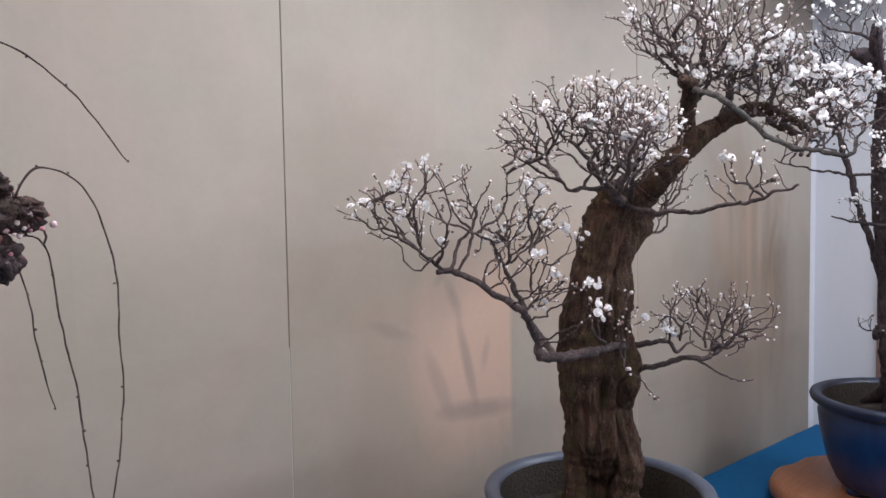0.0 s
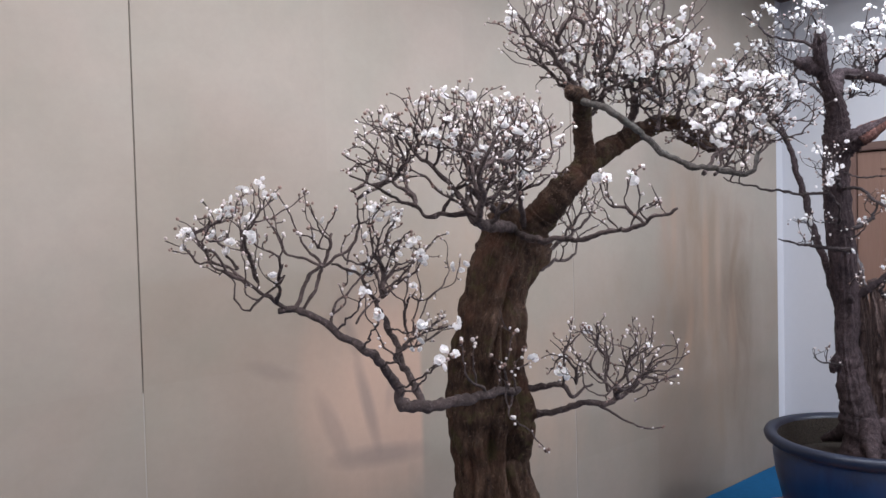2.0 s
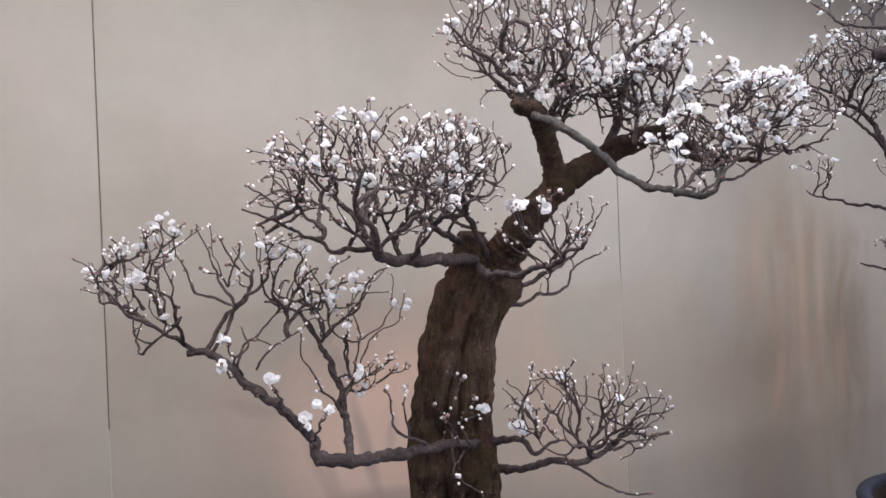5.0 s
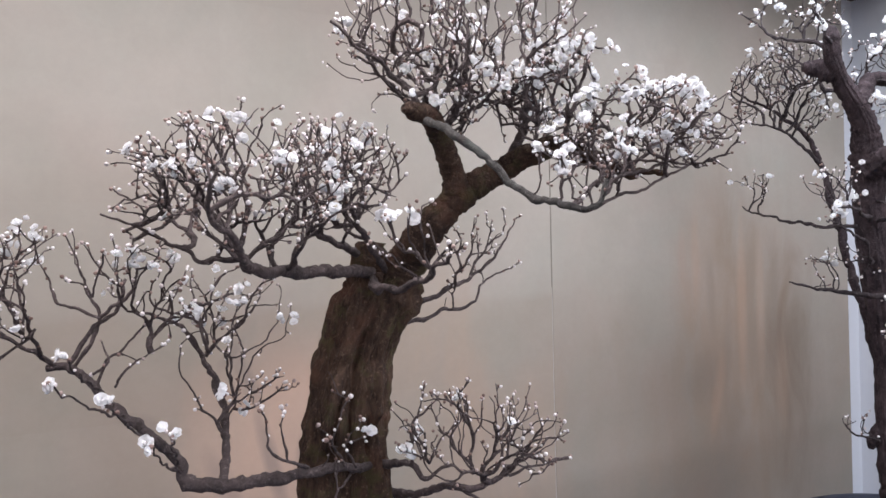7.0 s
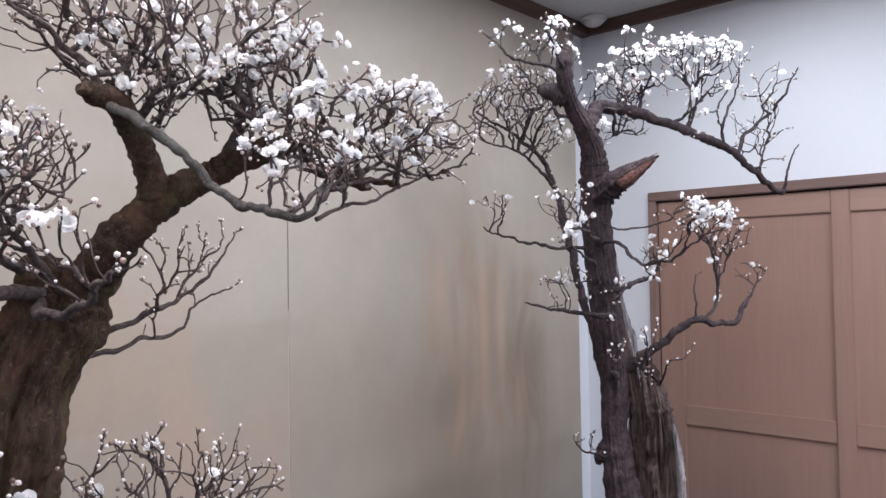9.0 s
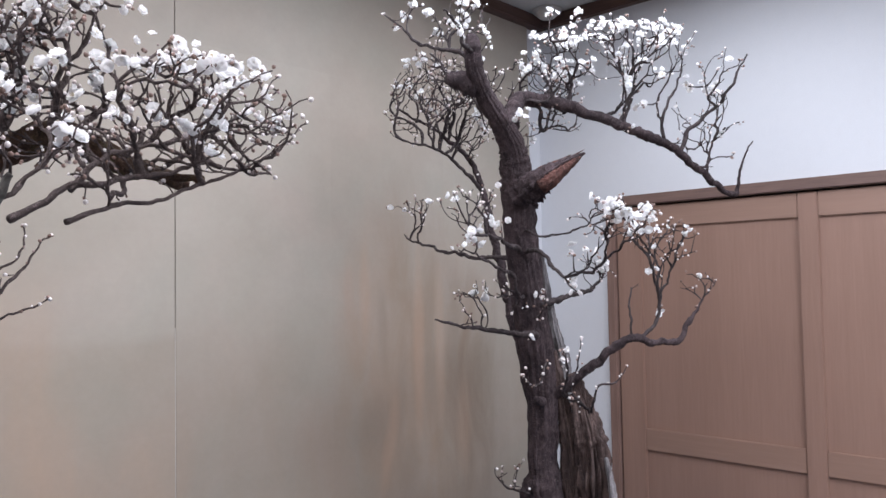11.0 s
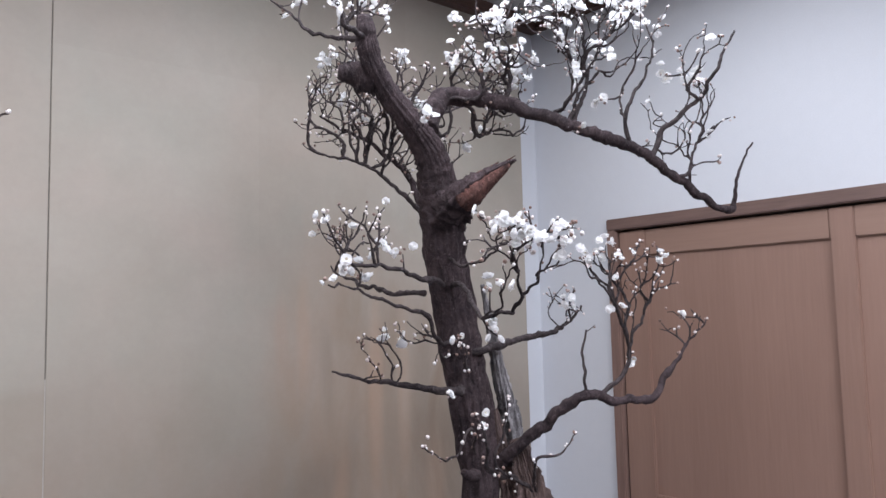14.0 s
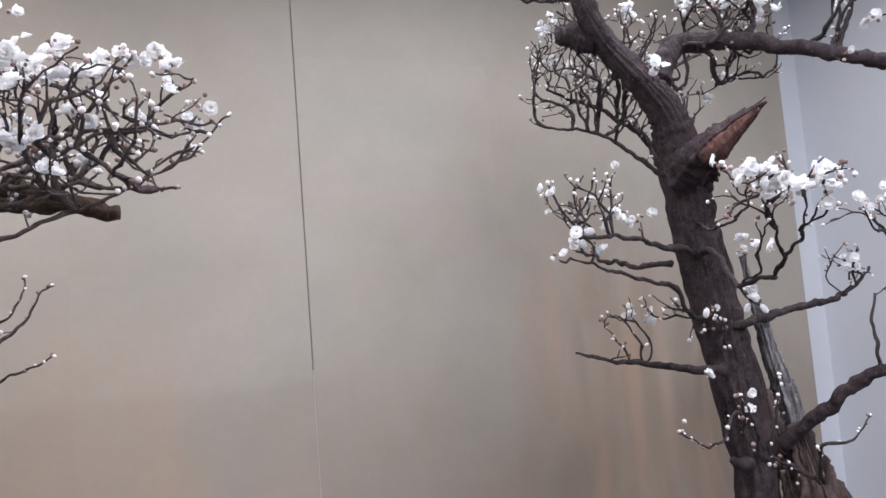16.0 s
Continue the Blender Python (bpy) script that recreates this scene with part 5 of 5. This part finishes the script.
    tall.limb("front_limb", [(-1.018, -0.840, 1.560, 0.0031), (-1.046, -0.916, 1.603, 0.0024), (-1.065, -0.948, 1.615, 0.0018), (-1.070, -0.993, 1.628, 0.0012)])
    tall.limb("front_limb", [(-1.012, -0.773, 1.551, 0.0023), (-1.046, -0.841, 1.569, 0.0018), (-1.093, -0.897, 1.599, 0.0014), (-1.125, -0.969, 1.639, 0.0010)])
    tall.limb("front_limb", [(-0.945, -0.610, 1.660, 0.0034), (-0.984, -0.689, 1.639, 0.0029), (-1.040, -0.806, 1.643, 0.0022), (-1.092, -0.881, 1.658, 0.0016), (-1.134, -0.941, 1.667, 0.0011)])
    tall.limb("front_limb", [(-1.092, -0.881, 1.658, 0.0016), (-1.151, -0.926, 1.668, 0.0012), (-1.193, -0.962, 1.676, 0.0008)])
    tall.limb("front_limb", [(-1.046, -0.916, 1.603, 0.0018), (-1.068, -0.972, 1.641, 0.0013), (-1.093, -0.999, 1.654, 0.0009)])
    tall.limb("right_limb", [(-0.907, -0.593, 1.485, 0.0083), (-0.891, -0.640, 1.490, 0.0083), (-0.794, -0.620, 1.506, 0.0076), (-0.688, -0.600, 1.512, 0.0066), (-0.584, -0.575, 1.528, 0.0048), (-0.510, -0.560, 1.570, 0.0028)])
    tall.limb("right_limb", [(-0.858, -0.612, 1.270, 0.0140), (-0.846, -0.660, 1.306, 0.0128), (-0.832, -0.720, 1.355, 0.0118), (-0.800, -0.780, 1.405, 0.0105), (-0.745, -0.810, 1.403, 0.0086), (-0.672, -0.845, 1.403, 0.0079), (-0.626, -0.855, 1.453, 0.0055), (-0.590, -0.865, 1.490, 0.0028), (-0.531, -0.874, 1.538, 0.0014)])
    tall.limb("right_limb", [(-0.768, -0.800, 1.409, 0.0055), (-0.705, -0.800, 1.437, 0.0052), (-0.674, -0.800, 1.483, 0.0041), (-0.715, -0.810, 1.553, 0.0031), (-0.796, -0.820, 1.611, 0.0021)])
    tall.limb("right_limb", [(-0.674, -0.800, 1.488, 0.0034), (-0.621, -0.800, 1.551, 0.0028), (-0.557, -0.810, 1.643, 0.0014)])
    tall.limb("right_limb", [(-0.791, -0.790, 1.414, 0.0034), (-0.794, -0.790, 1.470, 0.0028), (-0.782, -0.790, 1.526, 0.0021)])
    tall.limb("low_twig", [(-0.95, -0.62, 1.075, 0.004), (-0.945, -0.57, 1.08, 0.003), (-0.93, -0.52, 1.085, 0.002)])
    tall.limb("wall_limb", [(-0.99, -0.60, 1.595, 0.006), (-0.995, -0.50, 1.60, 0.005), (-0.975, -0.36, 1.63, 0.004), (-0.955, -0.24, 1.665, 0.0025)])
    tall.crown((-0.955, -0.27, 1.69), (0.08, 0.11, 0.06), 80, bloom=0.05, budding=0.9)
    tall.crown((-0.76, -0.78, 2.02), (0.24, 0.14, 0.11), 150, bloom=0.4, budding=0.9)
    tall.crown((-0.57, -0.90, 1.90), (0.12, 0.07, 0.09), 34, bloom=0.2, budding=0.6)
    tall.crown((-0.97, -0.40, 1.95), (0.14, 0.15, 0.15), 240, gap=0.0135, bloom=0.08, budding=0.9)
    tall.crown((-1.14, -0.55, 2.09), (0.10, 0.10, 0.07), 60, bloom=0.25, budding=0.7)
    tall.crown((-0.85, -0.56, 1.96), (0.13, 0.10, 0.11), 140, bloom=0.10, budding=0.8)
    tall.limb("rear_limb", [(-0.965, -0.61, 1.80, 0.006), (-0.90, -0.56, 1.835, 0.005), (-0.83, -0.51, 1.86, 0.003)])
    tall.crown((-0.83, -0.53, 1.86), (0.11, 0.09, 0.075), 110, bloom=0.10, budding=0.8)
    tall.crown((-0.56, -0.865, 1.50), (0.07, 0.04, 0.06), 24, bloom=0.12, budding=0.7)
    tall.crown((-1.165, -0.68, 1.67), (0.085, 0.05, 0.06), 34, bloom=0.06, budding=0.8)
    tall.crown((-1.03, -0.58, 1.50), (0.09, 0.05, 0.045), 40, bloom=0.06, budding=0.8)
    tall.crown((-1.113, -0.933, 1.642), (0.10, 0.06, 0.05), 44, bloom=0.2, budding=1.0)
    tall.crown((-0.70, -0.81, 1.60), (0.13, 0.06, 0.075), 70, bloom=0.16, budding=0.9)
    tall.crown((-0.62, -0.57, 1.56), (0.10, 0.06, 0.05), 35, bloom=0.15, budding=0.8)
    tall.crown((-0.90, -0.75, 1.30), (0.10, 0.05, 0.09), 60, bloom=0.08, budding=1.0, tip=0.0008)
    tall.crown((-0.935, -0.54, 1.095), (0.07, 0.06, 0.035), 26, bloom=0.0, budding=0.9, tip=0.0008)
    for shoot in (
        ((-0.862, -0.715, 1.26, 0.0040), (-0.975, -0.740, 1.305, 0.0040), (-1.004, -0.760, 1.346, 0.0030), (-1.027, -0.775, 1.380, 0.0020), (-1.042, -0.780, 1.404, 0.0012)),
        ((-0.858, -0.72, 1.25, 0.0030), (-0.972, -0.750, 1.315, 0.0030), (-0.972, -0.765, 1.359, 0.0022), (-0.966, -0.770, 1.394, 0.0016), (-0.967, -0.770, 1.421, 0.0010)),
        ((-0.885, -0.61, 1.30, 0.0030), (-0.960, -0.680, 1.366, 0.0030), (-1.015, -0.700, 1.331, 0.0022), (-1.058, -0.710, 1.333, 0.0016), (-1.096, -0.720, 1.359, 0.0010)),
        ((-0.850, -0.72, 1.25, 0.0030), (-0.899, -0.770, 1.316, 0.0030), (-0.875, -0.790, 1.316, 0.0022), (-0.858, -0.800, 1.332, 0.0016), (-0.845, -0.810, 1.354, 0.0010)),
        ((-0.90, -0.615, 1.46, 0.0030), (-0.949, -0.660, 1.466, 0.0030), (-0.989, -0.700, 1.497, 0.0020), (-1.017, -0.720, 1.517, 0.0012))):
        tall.limb("front_twig", shoot)
        for q in spline(shoot, 0.016)[2:]:
            for k in range(1):
                tall.buds.append(bud_shape(q[:3] + tall.np.normal(size=3) * 0.005, tall.np.normal(size=3), tall.np.uniform(0.0016, 0.0034)))
    # the fullest tufts of blossom
    for p, number in (((-1.140, -0.959, 1.663), 4), ((-1.129, -0.969, 1.668), 4), ((-1.118, -0.978, 1.659), 4), ((-1.126, -0.956, 1.651), 4), ((-1.093, -0.999, 1.654), 3), ((-1.080, -1.000, 1.647), 4), ((-1.192, -0.963, 1.675), 3), ((-1.148, -0.954, 1.674), 4), ((-1.095, -0.972, 1.640), 3), ((-1.020, -0.795, 1.594), 3), ((-1.045, -0.844, 1.598), 2), ((-1.006, -0.777, 1.537), 3), ((-0.994, -0.785, 1.520), 2), ((-0.846, -0.840, 1.646), 3), ((-0.662, -0.800, 1.478), 2), ((-0.722, -0.810, 1.558), 2)):
        tall.cluster(p, number)
    for p, number in (((-1.217, -0.690, 1.633), 6), ((-1.181, -0.680, 1.614), 3), ((-1.246, -0.690, 1.604), 2), ((-1.092, -0.670, 1.655), 4), ((-1.248, -0.680, 1.713), 2), ((-1.001, -0.660, 1.428), 2), ((-1.007, -0.760, 1.380), 2), ((-0.994, -0.700, 1.509), 2)):
        tall.cluster(p, number)
    for p, number in (((-0.968, -0.680, 2.070), 4), ((-0.867, -0.720, 2.020), 6), ((-0.825, -0.720, 2.023), 4), ((-0.865, -0.700, 2.079), 4), ((-0.786, -0.780, 2.038), 8), ((-0.783, -0.770, 2.120), 7), ((-0.665, -0.800, 2.103), 6), ((-0.621, -0.830, 2.108), 6), ((-0.706, -0.790, 1.949), 4), ((-0.800, -0.800, 1.878), 3), ((-1.044, -0.680, 1.889), 4), ((-1.106, -0.660, 2.043), 3), ((-1.209, -0.660, 2.040), 3), ((-0.593, -0.850, 1.999), 4), ((-0.739, -0.790, 2.017), 4), ((-0.928, -0.690, 2.132), 4), ((-0.860, -0.720, 2.137), 5)):
        tall.cluster(p, number)
    tall.finish(300)
    return root


# ---- the weeping bonsai, of which only the hanging shoots show ----
def weeping_bonsai():
    root = tagged(new("weeping_plum_bonsai"), "weeping plum bonsai with long bare shoots and pink buds", "bonsai", "plum bonsai")
    weep = Tree(root, 37, M_BARK_OLD, M_TWIG)
    cx, cy = -3.78, -0.55
    pot(root, 0.24, 0.83 - BASE, M_POT_BLUE, M_POT_LIP)
    for ob in root.children:
        ob.location = (cx, cy, BASE)
    trunk = spline([(-3.78, -0.55, 0.75, 0.075), (-3.80, -0.55, 0.95, 0.055), (-3.76, -0.57, 1.15, 0.05), (-3.72, -0.60, 1.32, 0.042), (-3.66, -0.66, 1.46, 0.036), (-3.61, -0.70, 1.525, 0.026), (-3.565, -0.735, 1.52, 0.018), (-3.545, -0.745, 1.515, 0.010)], 0.008)
    part("trunk", joined("trunk", [tube(trunk, 48, 0.6, 0.5, 71.0)], M_BARK_OLD), root, "gnarled mossy trunk with a drooping knotted head")
    shoots = []
    shoots.append([(-3.530, -0.745, 1.505, 0.0010), (-3.518, -0.75, 1.545, 0.0016), (-3.502, -0.75, 1.563, 0.0011), (-3.477, -0.75, 1.557, 0.0010), (-3.455, -0.75, 1.53, 0.0009), (-3.440, -0.75, 1.48, 0.0011), (-3.434, -0.75, 1.41, 0.0010), (-3.435, -0.75, 1.31, 0.0009), (-3.447, -0.75, 1.23, 0.0010)])
    shoots.append([(-3.525, -0.75, 1.50, 0.0010), (-3.500, -0.75, 1.49, 0.0010), (-3.488, -0.75, 1.42, 0.0011), (-3.476, -0.75, 1.34, 0.0011), (-3.466, -0.75, 1.235, 0.0009)])
    shoots.append([(-3.520, -0.70, 1.50, 0.0010), (-3.505, -0.70, 1.44, 0.0009), (-3.495, -0.70, 1.37, 0.0010), (-3.485, -0.70, 1.32, 0.0006)])
    shoots.append([(-3.670, -0.68, 1.52, 0.0033), (-3.610, -0.72, 1.64, 0.0010), (-3.540, -0.75, 1.675, 0.0010), (-3.475, -0.75, 1.64, 0.0009), (-3.420, -0.75, 1.57, 0.0008)])
    for pts in shoots:
        weep.limb("shoot", pts, wiggle=0.25)
        weep.knots(pts)
    for cx2, cz, rx, rz, seed in ((-3.536, 1.517, 0.034, 0.017, 3.0), (-3.515, 1.522, 0.016, 0.012, 4.0), (-3.540, 1.478, 0.021, 0.022, 5.0), (-3.548, 1.545, 0.022, 0.012, 6.0)):
        bm = bmesh.new()
        bmesh.ops.create_icosphere(bm, subdivisions=5, radius=1)
        for v in bm.verts:
            k = 1 + 0.35 * noise.noise(v.co * 2.2 + Vector((seed, 0, 0))) + 0.20 * noise.noise(v.co * 5 + Vector((0, seed, 0))) + 0.08 * noise.noise(v.co * 12)
            v.co = Vector((cx2 + v.co.x * rx * k, -0.752 + v.co.y * 0.024 * k, cz + v.co.z * rz * k))
        me = bpy.data.meshes.new("burr")
        bm.to_mesh(me)
        bm.free()
        me.materials.append(M_BURR)
        me.shade_smooth()
        part("burr", me, root, "knotted burr with grey-green lichen and pink buds")
    rs = weep.np
    for _ in range(26):
        p = np.array([-3.525, -0.768, 1.508]) + rs.normal(size=3) * np.array([0.014, 0.006, 0.014])
        weep.buds.append(bud_shape(p, rs.normal(size=3) + np.array([0.4, -0.6, 0.3]), rs.uniform(0.0015, 0.0034)))
    weep.crown((-3.52, -0.75, 1.50), (0.04, 0.03, 0.04), 22, bloom=0.0, budding=1.0, tip=0.0009)
    weep.finish(0, M_PINK)
    return root


old_bonsai()
tall_bonsai()
weeping_bonsai()
